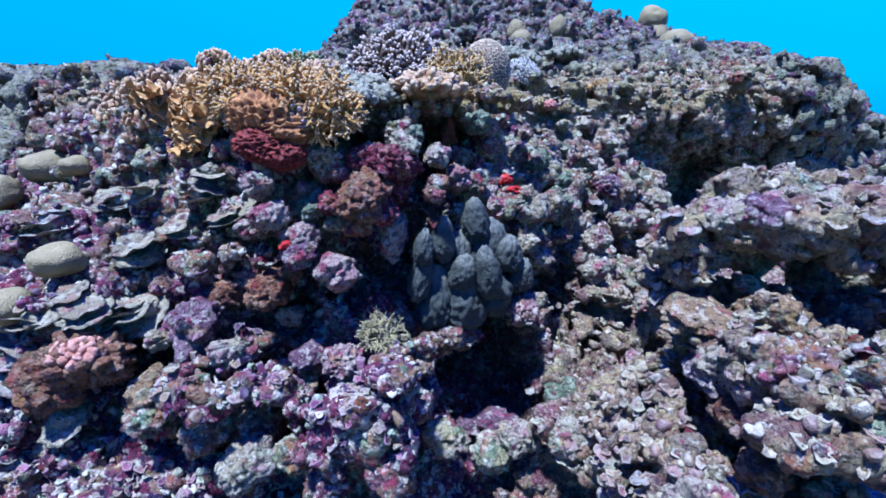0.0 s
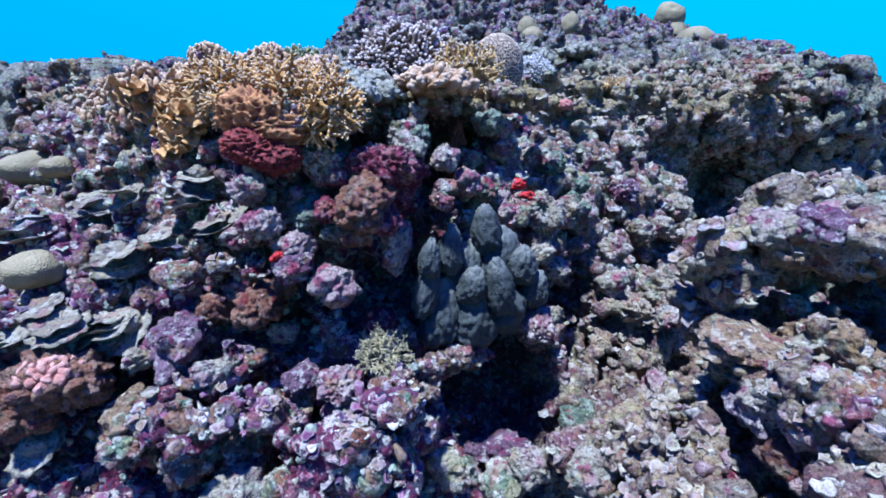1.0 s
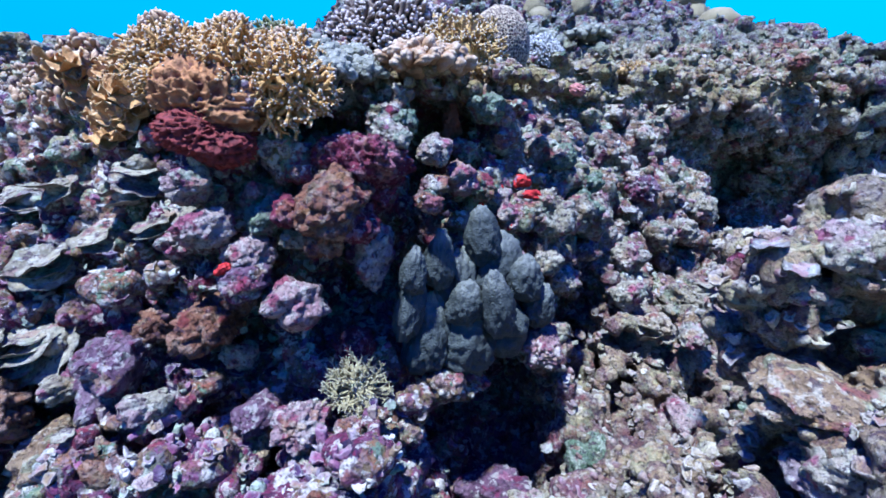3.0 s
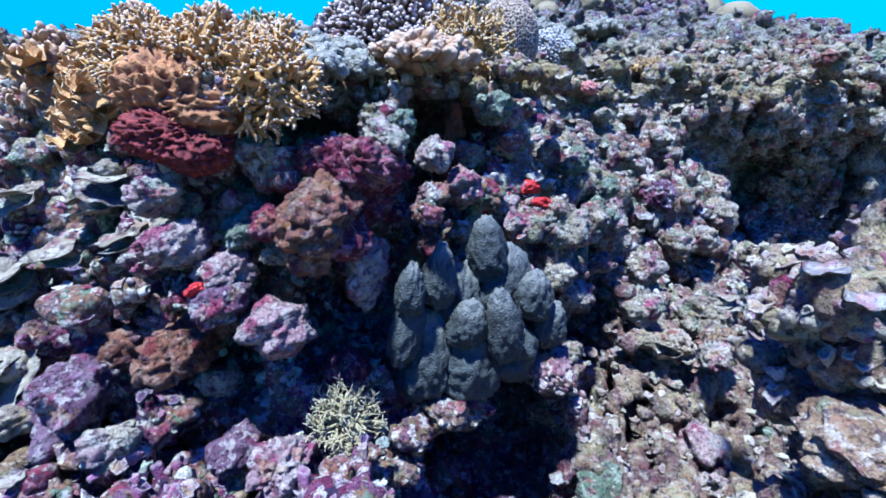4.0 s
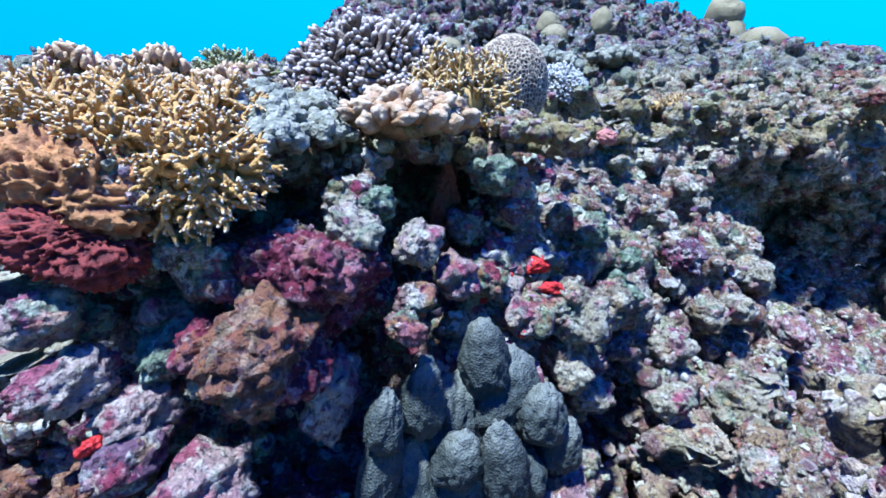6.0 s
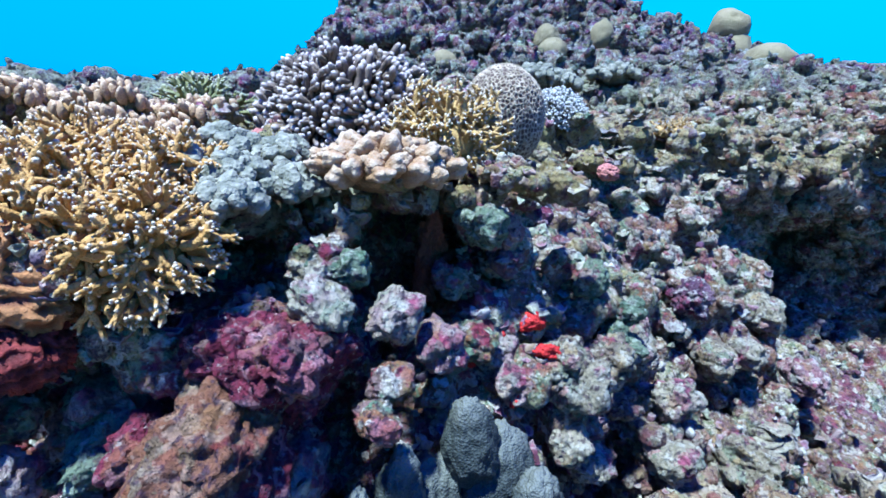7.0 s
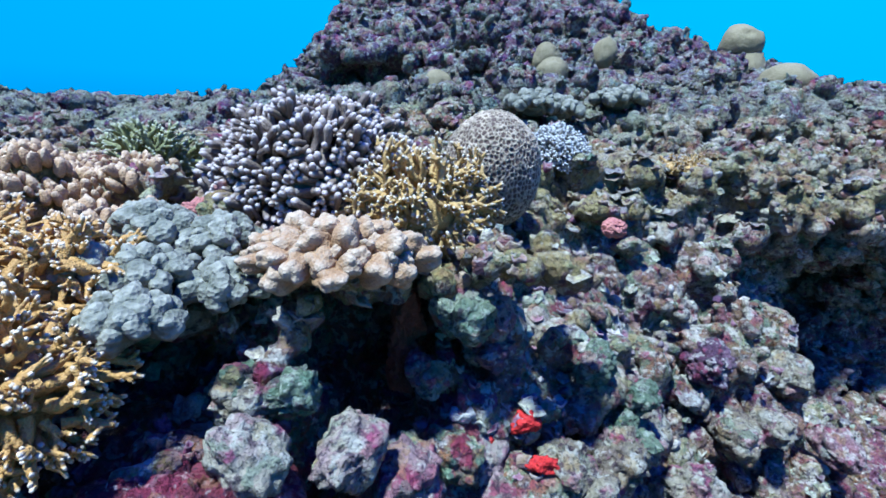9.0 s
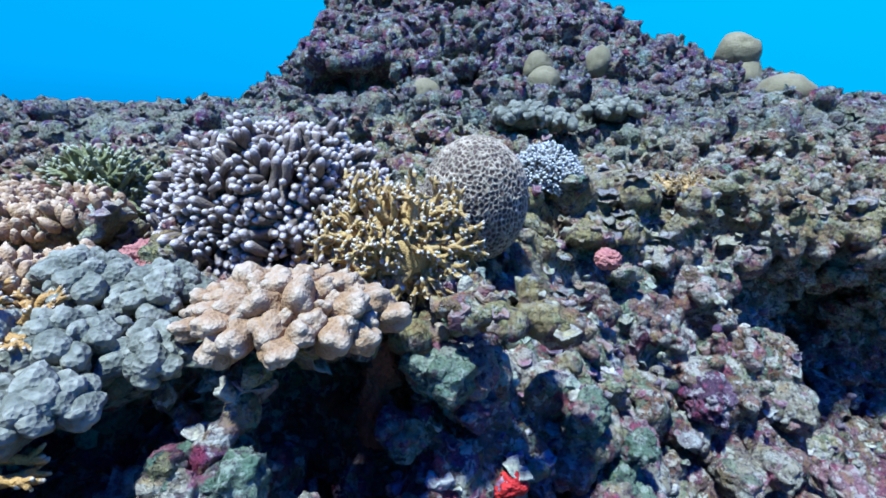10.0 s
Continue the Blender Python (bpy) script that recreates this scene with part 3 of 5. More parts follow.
def lattice(x, y, z, size, seed):
    """Smooth noise of about -1 to 1 on a whole grid."""
    rng = np.random.RandomState(seed)
    out = rng.uniform(-1, 1, (40, 40, 40)).astype(np.float32)
    for axis, a in enumerate((x, y, z)):
        s = np.asarray(size)[axis] if np.ndim(size) else size
        q = a / s + 400.0
        b = np.floor(q).astype(int)
        f = (q - b).astype(np.float32)
        f = f * f * (3 - 2 * f)
        shape = [1, 1, 1]
        shape[axis] = -1
        f = f.reshape(shape)
        out = np.take(out, b % 40, axis) * (1 - f) + np.take(out, (b + 1) % 40, axis) * f
    return out


def reef_field(x, y, z):
    """Below nought inside the rock."""
    wall = table(WALL_X, WALL_Z, WALL_Y, x, z).astype(np.float32)
    top = table(TOP_X, TOP_Y, TOP_Z, x, y).astype(np.float32)
    a = (wall[:, None, :] - y[None, :, None].astype(np.float32)) * 0.85
    b = z[None, None, :].astype(np.float32) - top[:, :, None]
    k = 0.10
    h = np.clip(0.5 + 0.5 * (a - b) / k, 0, 1)
    f = b + (a - b) * h + k * h * (1 - h)
    X, Y, Z = x[:, None, None], y[None, :, None], z[None, None, :]
    for sign, masses in ((1, OUTCROPS), (-1, HOLLOWS), (1, SHELVES)):
        for c, r in masses:
            d = np.sqrt(((X - c[0]) / r[0]) ** 2 + ((Y - c[1]) / r[1]) ** 2 + ((Z - c[2]) / r[2]) ** 2).astype(np.float32)
            d = (d - 1) * min(r)
            f = np.minimum(f, d) if sign > 0 else np.maximum(f, -d)
    f += 0.060 * lattice(x, y, z, (0.30, 0.30, 0.34), 3)
    f += 0.045 * lattice(x, y, z, (0.14, 0.14, 0.14), 4)
    return f


def knobbed(f, x, y, z, step, seed, jobs):
    """Grows knobs and ledges on the rock and eats holes into it, at random places of its surface."""
    rng = np.random.RandomState(seed)
    spots = np.argwhere(np.abs(f) < step * 0.6)
    axes = (x, y, z)
    for count, lo, hi, flat, sink, sign in jobs:
        for c in spots[rng.randint(0, len(spots), count)]:
            at = np.array([a[i] for a, i in zip(axes, c)])
            if sign > 0 and any(min(q) < 0.27 and (((at - m) / q) ** 2).sum() < 1.25 for m, q in HOLLOWS):
                continue
            r = lo * (hi / lo) ** rng.uniform()
            size = np.array((r, r, r * flat)) * rng.uniform(0.8, 1.25, 3)
            mid = at + rng.uniform(-1, 1, 3) * r * sink
            box = tuple(slice(max(0, int((m - s - 0.04 - a[0]) / step)), int((m + s + 0.04 - a[0]) / step) + 2) for m, s, a in zip(mid, size, axes))
            grid = np.meshgrid(*(a[b] for a, b in zip(axes, box)), indexing="ij")
            d = (np.sqrt(sum(((g - m) / s) ** 2 for g, m, s in zip(grid, mid, size))) - 1) * size.min()
            k, part_f = r * 0.18, f[box]
            if sign > 0:
                h = np.clip(0.5 + 0.5 * (part_f - d) / k, 0, 1)
                f[box] = part_f + (d - part_f) * h - k * h * (1 - h)
            else:
                f[box] = np.maximum(part_f, -d)
    return f


def skin(lo, hi, step, seed, jobs, dive):
    """The surface of the field inside a box, as places and faces."""
    x, y, z = (np.arange(a, b, step) for a, b in zip(lo, hi))
    f = knobbed(reef_field(x, y, z), x, y, z, step, seed, jobs)
    f += 0.020 * lattice(x, y, z, 0.08, 5) + 0.016 * lattice(x, y, z, 0.042, 6)
    for axis, a, b in dive:                       # sinks the rim under the next piece of rock
        ramp_in = np.clip(((x, y)[axis] - a) / (b - a), 0, 1) * 0.4
        f += ramp_in[:, None, None] if axis == 0 else ramp_in[None, :, None]
    inside = f < 0
    shape = np.array(f.shape)
    total, count = np.zeros((*(shape - 1), 3), np.float32), np.zeros(shape - 1, np.int8)
    quads = []
    for axis in range(3):
        sl0, sl1 = [slice(None)] * 3, [slice(None)] * 3
        sl0[axis], sl1[axis] = slice(0, -1), slice(1, None)
        cross = inside[tuple(sl0)] != inside[tuple(sl1)]
        idx = np.argwhere(cross)
        f0 = f[tuple(sl0)][cross]
        f1 = f[tuple(sl1)][cross]
        p = idx.astype(np.float32)
        p[:, axis] += f0 / (f0 - f1)
        u, v = (axis + 1) % 3, (axis + 2) % 3
        ok = np.ones(len(idx), bool)
        for w in (u, v):
            ok &= (idx[:, w] > 0) & (idx[:, w] < shape[w] - 1)
        corner = []
        for du, dv in ((-1, -1), (0, -1), (0, 0), (-1, 0)):
            c = idx.copy()
            c[:, u] += du
            c[:, v] += dv
            good = ((c >= 0) & (c < shape - 1)).all(1)
            np.add.at(total, tuple(c[good].T), p[good])
            np.add.at(count, tuple(c[good].T), 1)
            corner.append(c)
        q = np.stack(corner, 1)[ok]
        flip = inside[tuple(sl0)][cross][ok]
        q[~flip] = q[~flip][:, ::-1]
        quads.append(q)
    used = count > 0
    number = np.full(count.shape, -1, np.int64)
    number[used] = np.arange(used.sum())
    places = total[used] / count[used][:, None] * step + np.array(lo)
    q = np.concatenate(quads)
    return places, number[q[..., 0], q[..., 1], q[..., 2]]


def reef_mesh(name, lo, hi, step, fine, seed, jobs, dive, skin_mat=M_REEF):
    v, q = skin(lo, hi, step, seed, jobs, dive)
    group = np.arange(len(v))                     # loose crumbs of rock are dropped
    while True:
        low = group[q].min(1)
        was = group.copy()
        for k in range(4):
            np.minimum.at(group, q[:, k], low)
        group = group[group[group]]
        if (group == was).all():
            break
    q = q[np.bincount(group, minlength=len(v))[group[q[:, 0]]] > 3000]
    keep = np.unique(q)
    place = np.zeros(len(v), np.int64)
    place[keep] = np.arange(len(keep))
    v, q = v[keep], place[q]
    me = bpy.data.meshes.new(name)
    me.vertices.add(len(v))
    me.vertices.foreach_set("co", v.astype(np.float32).ravel())
    me.loops.add(q.size)
    me.loops.foreach_set("vertex_index", q.ravel().astype(np.int32))
    me.polygons.add(len(q))
    me.polygons.foreach_set("loop_start", np.arange(0, q.size, 4, dtype=np.int32))
    me.update(calc_edges=True)
    me.validate()
    me.polygons.foreach_set("use_smooth", [True] * len(me.polygons))
    me.materials.append(skin_mat)
    co, n = coords(me), normals(me)
    for size, amp, seed, pits in fine:
        c = cells(co, size, seed)
        d = np.clip(c, 0, 1) - 0.45 if pits else np.clip(1 - c * c * 1.5, -0.5, 1)
        co = co + n * (amp * d * (0.7 + 0.6 * cloud(co, size * 4, seed + 1, 1)))[:, None]
    reshape(me, co)
    return me


KNOBS = ((300, 0.05, 0.10, 1.0, 0.5, 1), (900, 0.04, 0.10, 1.8, 0.4, -1), (170, 0.05, 0.11, 0.45, 0.6, 1), (5600, 0.015, 0.042, 0.95, 0.6, 1), (5200, 0.014, 0.048, 1.3, 0.35, -1), (1700, 0.020, 0.050, 0.42, 0.7, 1), (2800, 0.012, 0.028, 1.0, 0.3, -1))
FINE = ((0.075, 0.026, 12, True), (0.040, 0.018, 13, False), (0.028, 0.018, 14, True))
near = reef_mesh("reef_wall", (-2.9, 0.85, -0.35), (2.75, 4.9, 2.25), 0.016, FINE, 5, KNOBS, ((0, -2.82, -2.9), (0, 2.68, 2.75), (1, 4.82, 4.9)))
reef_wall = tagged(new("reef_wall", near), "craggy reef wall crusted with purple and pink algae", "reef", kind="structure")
FAR_KNOBS = ((900, 0.06, 0.13, 0.8, 0.5, 1), (900, 0.06, 0.13, 1.0, 0.4, -1), (4500, 0.04, 0.075, 0.7, 0.6, 1), (1500, 0.035, 0.06, 1.0, 0.5, -1))
FAR_FINE = ((0.13, 0.05, 21, False), (0.10, 0.045, 23, True), (0.07, 0.035, 22, True))
far = reef_mesh("reef_hill", (-6.0, 4.3, 1.0), (6.0, 7.6, 3.8), 0.030, FAR_FINE, 6, FAR_KNOBS, ((1, 4.40, 4.32),), M_HILL)
reef_hill = tagged(new("reef_hill", far), "far reef hill of coral heads", "reef", kind="structure")
side_l = reef_mesh("reef_flank", (-6.0, 1.0, -0.35), (-2.7, 4.5, 2.3), 0.04, FAR_FINE, 7, FAR_KNOBS, ((0, -2.82, -2.72), (1, 4.42, 4.5)), M_HILL)
tagged(new("reef_flank", side_l), "side of the reef under pale crusts", "reef", kind="structure")
side_r = reef_mesh("reef_flank", (2.58, 1.5, -0.35), (6.0, 4.5, 2.6), 0.04, FAR_FINE, 8, FAR_KNOBS, ((0, 2.68, 2.60), (1, 4.42, 4.5)), M_HILL)
tagged(new("reef_flank", side_r), "side of the reef under dark crusts", "reef", kind="structure")

# the sea bed: one wide sheet, highest where the reef stands
gx = np.concatenate((np.linspace(-80, -8, 10), np.linspace(-7, 7, 57), np.linspace(8, 80, 10)))
gy = np.concatenate((np.linspace(-80, -6, 10), np.linspace(-5, 11, 65), np.linspace(12, 80, 10)))
gv = [(x, y, 0.0) for x in gx for y in gy]
gf = [(i * len(gy) + j, (i + 1) * len(gy) + j, (i + 1) * len(gy) + j + 1, i * len(gy) + j + 1) for i in range(len(gx) - 1) for j in range(len(gy) - 1)]
ground_me = finished((gv, [], gf), "ground", M_SAND)
gc = coords(ground_me)
rise = 1 / (1 + np.exp(-(gc[:, 1] - 7.2) * 2.0))
shelf = np.exp(-((gc[:, 0] + 5.0) / 5.0) ** 2)
gc[:, 2] = -0.25 + 0.10 * cloud(gc, 1.3, 7, 3) + 2.05 * rise * shelf - 0.02 * np.hypot(gc[:, 0], gc[:, 1] - 3) 
reshape(ground_me, gc)
tagged(new("ground", ground_me), "rubble and sand sea bed at the foot of the reef", "sea bed", kind="structure")

# ---- things: the large colonies on the lip of the wall ----
rnd = random.Random(7)
face_n = normals(near)
face_v = coords(near)
top_v = face_v[(face_v[:, 2] > 1.45) & (face_v[:, 1] > 2.2) & (face_v[:, 0] < -0.3) & (face_v[:, 0] > -2.2) & (face_v[:, 1] < 3.5)]


def perch(x, y, r=0.05):
    """Height of the reef top at a place."""
    by = np.hypot(top_v[:, 0] - x, top_v[:, 1] - y) < r
    return float(top_v[by, 2].max()) if by.any() else 1.7


def seat(x, y, z, r, out=0.3):
    """Moves a place forth or back until it sits in the skin of the wall."""
    by = (np.abs(face_v[:, 0] - x) < r * 0.6) & (np.abs(face_v[:, 2] - z) < r * 0.6) & (np.abs(face_v[:, 1] - y) < 0.4)
    return (x, min(max(y - 0.13, float(face_v[by, 1].min()) + out * r), y + 0.15), z) if by.any() else (x, y, z)


def on_dome(rng, lean=(0, 0, 1), low=0.0):
    """A random way over a dome that leans."""
    lean = Vector(lean).normalized()
    while True:
        v = Vector((rng.gauss(0, 1), rng.gauss(0, 1), rng.gauss(0, 1))).normalized()
        if v.dot(lean) > low:
            return v


FIRE = [sprig_mesh("branch", 20 + i, M_FIRE, 0.047, 0.0128, 2, 0.85, 0.2, 0.6) for i in range(8)]
YELLOW = [sprig_mesh("branch", 40 + i, M_YELLOW, 0.045, 0.0108, 2, 0.95, 0.25, 0.55) for i in range(6)]
FINGER = [thumbs_mesh("branch", 60 + i, M_FINGER, 0.040, 0.0080, 7, 0.023) for i in range(6)]
BUSH = [sprig_mesh("branch", 80 + i, M_BUSH, 0.055, 0.0055, 2, 0.9, 0.25) for i in range(5)]
STAG = [sprig_mesh("branch", 100 + i, M_GREENBR, 0.055, 0.011, 2, 0.7, 0.15) for i in range(5)]
WHITEB = [thumbs_mesh("branch", 120 + i, M_WHITE, 0.036, 0.0080, 6, 0.020) for i in range(5)]
FOOT = {m: lump_mesh("base", 3 + i, m, 4, 0.5, 0.2, 0.15) for i, m in enumerate((M_FIRE, M_YELLOW, M_FINGER, M_BUSH, M_GREENBR, M_WHITE, M_CREAM, M_LOBE, M_LEAF, M_PLATE, M_PLATEG, M_DARK))}


def branching_coral(at, size, sprigs, count, label, lean=(0, 0, 1), low=0.0, grow=1.0, core=0.55, group="branching corals", droop=0.0, loose=1.0, wild=0.22):
    """A thicket: forked branches that stand out from a low foot on all sides."""
    ob = thing("branching_coral", label, "coral", pose(*at), group)
    mat = sprigs[0].materials[0]
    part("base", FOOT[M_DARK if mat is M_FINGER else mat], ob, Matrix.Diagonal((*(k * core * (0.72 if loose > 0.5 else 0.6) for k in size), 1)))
    for i in range(count):
        v = on_dome(rnd, lean, low)
        if loose < 0.5:                           # evenly set
            zz = 1 - (1 - low) * (i + 0.5) / count
            v = Vector((0, 0, 1)).rotation_difference(Vector(lean)) @ Vector((math.sqrt(1 - zz * zz) * math.cos(2.39996 * i), math.sqrt(1 - zz * zz) * math.sin(2.39996 * i), zz))
        foot = Vector((v.x * size[0], v.y * size[1], v.z * size[2])) * core * rnd.uniform(1 - 0.45 * loose, 1.05)
        way = v + Vector((rnd.gauss(0, wild), rnd.gauss(0, wild), rnd.gauss(0, wild) - droop))
        part("branch", rnd.choice(sprigs), ob, facing(foot, way, rnd.uniform(0, 6.28), grow * rnd.uniform(0.72, 1.28)))
    return ob


TAN = "mustard-tan branching coral with white tips, in a dense thicket"
for at, size, count in (((-0.88, 2.24, 1.67), (0.16, 0.15, 0.14), 154), ((-0.74, 2.14, 1.64), (0.17, 0.15, 0.15), 168), ((-0.58, 2.12, 1.62), (0.17, 0.16, 0.17), 182), ((-0.43, 2.11, 1.59), (0.15, 0.14, 0.15), 161),
                        ((-0.72, 2.36, 1.69), (0.19, 0.17, 0.13), 154), ((-0.50, 2.32, 1.69), (0.15, 0.14, 0.11), 125)):
    branching_coral(at, size, FIRE, count, TAN, (0, -0.55, 0.8), -0.35, 0.78, 0.74, droop=0.28, loose=0.4, wild=0.55)
branching_coral((0.055, 2.74, 1.775), (0.255, 0.165, 0.165), YELLOW, 210, "olive-yellow branching coral with cream tips, beside a cauliflower coral", (0.1, -0.6, 0.8), -0.2, 0.95, 0.68, wild=0.55)
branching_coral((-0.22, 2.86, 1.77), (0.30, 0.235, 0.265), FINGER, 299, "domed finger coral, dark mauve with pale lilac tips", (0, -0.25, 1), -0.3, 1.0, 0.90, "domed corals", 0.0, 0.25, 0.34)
branching_coral((-0.19, 1.93, 0.67), (0.10, 0.08, 0.09), BUSH, 84, "small straw-coloured bush coral with thin forked twigs", (0, -0.7, 0.7), -0.1, 0.85, 0.5)
branching_coral((-0.85, 3.04, perch(-0.85, 3.04) - 0.04), (0.20, 0.16, 0.15), STAG, 90, "dark green stubby branching coral on the reef top", (0, 0, 1), 0.0, 1.1, 0.6)
branching_coral((0.515, 3.58, 1.84), (0.14, 0.12, 0.14), WHITEB, 190, "compact grey-white bush coral", (0, -0.2, 1), -0.1, 0.62, 0.84, "branching corals", 0.0, 0.3)
branching_coral((1.11, 3.80, 1.80), (0.17, 0.12, 0.05), YELLOW, 70, "low tuft of olive-yellow coral on the reef top", (0, -0.2, 1), 0.0, 0.55, 0.8)
branching_coral((-0.98, 3.35, 1.80), (0.12, 0.10, 0.08), BUSH, 34, "pale straw-coloured bush coral on the reef top", (0, 0, 1), 0.0, 0.9, 0.5)

# cauliflower coral: stout lobes on a shelf
LOBES = []
for i in range(5):
    LOBES.append(knuckle_mesh("lobe", 200 + i, M_CREAM, 4, 9, 0.42))
GREYLOBES = [knuckle_mesh("lobe", 210 + i, M_BLUE, 3, 8, 0.40) for i in range(4)]
FOOT[M_BLUE] = lump_mesh("base", 19, M_BLUE, 4, 0.5, 0.2, 0.15)


def cauliflower_coral(at, size, count, lobe, label, lobes=LOBES, name="cauliflower_coral", lean=0.75, stretch=1.6):
    ob = thing(name, label, "coral", pose(*at), "domed corals")
    part("base", FOOT[lobes[0].materials[0]], ob, Matrix.Diagonal((size[0] * 0.46, size[1] * 0.46, size[2] * 0.30, 1)))
    for i in range(count):
        a, s = 2.39996 * i, math.sqrt((i + 0.5) / count)
        v = Vector((math.cos(a) * s, math.sin(a) * s, 0.62 * math.sqrt(max(0, 1 - s * s)) + 0.02))
        foot = Vector((v.x * size[0], v.y * size[1], v.z * size[2])) * 0.86
        way = Vector((v.x, v.y, 0.75 - lean * s)) + Vector((rnd.gauss(0, 0.25), rnd.gauss(0, 0.25), rnd.gauss(0, 0.1)))
        k = lobe * rnd.uniform(0.7, 1.25)
        foot *= rnd.uniform(0.86, 1.08)
        part("lobe", rnd.choice(lobes), ob, facing(foot, way, rnd.uniform(0, 6.28), (k, k * rnd.uniform(0.7, 1.3), k * stretch)))
    return ob


cauliflower_coral((-0.055, 2.48, 1.695), (0.202, 0.150, 0.12), 64, 0.0290, "cream cauliflower coral with stout lobes, jutting over a dark hollow", LOBES, "cauliflower_coral", 0.7, 1.6)

TANLOBES = [wart_mesh("lobe", 230 + i, M_TANLOBE, 2, 0.55, 0.18, (0.8, 0.8, 1.0), 0.25) for i in range(5)]
FOOT[M_TANLOBE] = lump_mesh("base", 29, M_TANLOBE, 4, 0.5, 0.2, 0.15)
for x, y, z, r in ((-0.62, 2.50, 1.71, 0.11), (-0.78, 2.56, 1.73, 0.13), (-0.96, 2.60, 1.74, 0.14), (-1.14, 2.56, 1.72, 0.13), (-0.92, 2.80, 1.76, 0.14), (-1.12, 2.82, 1.78, 0.14), (-1.30, 2.74, 1.76, 0.13), (-1.50, 2.90, 1.77, 0.15), (-1.30, 3.02, 1.80, 0.14),
                   (-1.08, 3.16, 1.81, 0.13), (-0.72, 2.74, 1.73, 0.11), (-1.40, 2.52, 1.70, 0.13), (-1.66, 2.70, 1.70, 0.14), (-1.86, 2.92, 1.71, 0.15)):
    carpet = thing("lobed_coral", "tan lobed coral in a low carpet on the reef top", "coral", pose(x, y, perch(x, y)), "domed corals")
    for i in range(130):
        a, s = 2.39996 * i + x, 1.35 * r * math.sqrt((i + 0.5) / 130) * rnd.uniform(0.9, 1.1)
        px, py, k = x + s * math.cos(a), y + s * math.sin(a), 0.0105 * rnd.uniform(0.7, 1.5)
        part("lobe", rnd.choice(TANLOBES), carpet, facing((px - x, py - y, perch(px, py, 0.022) - perch(x, y) + 0.2 * k), (rnd.gauss(0, 0.4), rnd.gauss(-0.3, 0.4), 1), rnd.uniform(0, 6.28), (k, k * rnd.uniform(0.9, 1.6), k * 1.7)))

SALMONLOBES = [knuckle_mesh("lobe", 250 + i, M_SALMON, 3, 8, 0.40) for i in range(4)]
FOOT[M_SALMON] = lump_mesh("base", 33, M_SALMON, 4, 0.5, 0.2, 0.15)
cauliflower_coral((-1.36, 1.70, 0.66), (0.13, 0.10, 0.11), 46, 0.021, "salmon-pink knob coral beside beige plates", SALMONLOBES, "knob_coral", 0.9, 1.2)

PALELOBES = [wart_mesh("lobe", 214 + i, M_PALE, 3, 0.55, 0.2, (0.8, 0.8, 1.0), 0.3) for i in range(4)]
FOOT[M_PALE] = lump_mesh("base", 23, M_PALE, 4, 0.5, 0.2, 0.15)
for x, y, z, r in ((1.08, 1.72, 1.26, 0.10), (1.26, 1.66, 1.31, 0.12), (0.93, 1.76, 1.14, 0.09), (1.48, 1.70, 1.30, 0.14)):
    cauliflower_coral((x, y, z), (r, r * 0.9, r * 0.75), 40, 0.027, "pale cream knob coral on a rocky outcrop", PALELOBES, "knob_coral", 0.95, 1.15)

# brain coral and other domes
BRAIN = honey_mesh("brain_coral", 5, M_BRAIN, 0.090, 0.030, 7, (1, 1, 1), 0.06, 0.0, 3.0)
solid("brain_coral", BRAIN, "grey-tan brain coral dome with a honeycomb of dark pits", "coral", facing((0.25, 3.03, 1.845), (0.05, -0.2, 1), 0.4, (0.155, 0.14, 0.185)), "domed corals")
MOUND = [lump_mesh("mound_coral", 220 + i, M_MOUND, 4, 0.7, 0.05, 0.10) for i in range(3)]
TANMOUND = "smooth tan mound coral on the reef hill"
for x, y, z, sx, sz in ((2.04, 4.84, 2.235, 0.17, 0.125), (0.65, 5.06, 2.29, 0.12, 0.11), (0.61, 5.16, 2.39, 0.10, 0.11), (1.03, 5.28, 2.45, 0.09, 0.11), (-0.16, 5.22, 2.20, 0.13, 0.12)):
    solid("mound_coral", MOUND[int(x * 100) % 3], TANMOUND, "coral", pose(x, y, z, 0, 0, x * 90) @ Matrix.Diagonal((sx, sx * 0.9, sz, 1)), "mound corals")
tall = thing("mound_coral", "tall tan mound coral with a rounded cap", "coral", pose(1.99, 5.36, 2.24), "mound corals")
part("lower_lobe", MOUND[0], tall, Matrix.Translation((0, 0, 0.08)) @ Matrix.Diagonal((0.17, 0.16, 0.20, 1)))
part("cap", MOUND[1], tall, Matrix.Translation((-0.01, 0.03, 0.30)) @ Matrix.Diagonal((0.14, 0.14, 0.13, 1)))
for x, y, z, r in ((-1.60, 1.95, 0.98, 0.10), (-2.15, 2.62, 1.30, 0.13), (-1.86, 2.45, 1.33, 0.07), (-2.35, 2.45, 1.18, 0.13), (-1.72, 1.80, 0.82, 0.10)):
    solid("mound_coral", MOUND[int(r * 100) % 3], "low grey-tan mound coral on the slope", "coral", pose(x, y, z, 0, 0, x * 70) @ Matrix.Diagonal((r, r, r * 0.7, 1)), "mound corals")

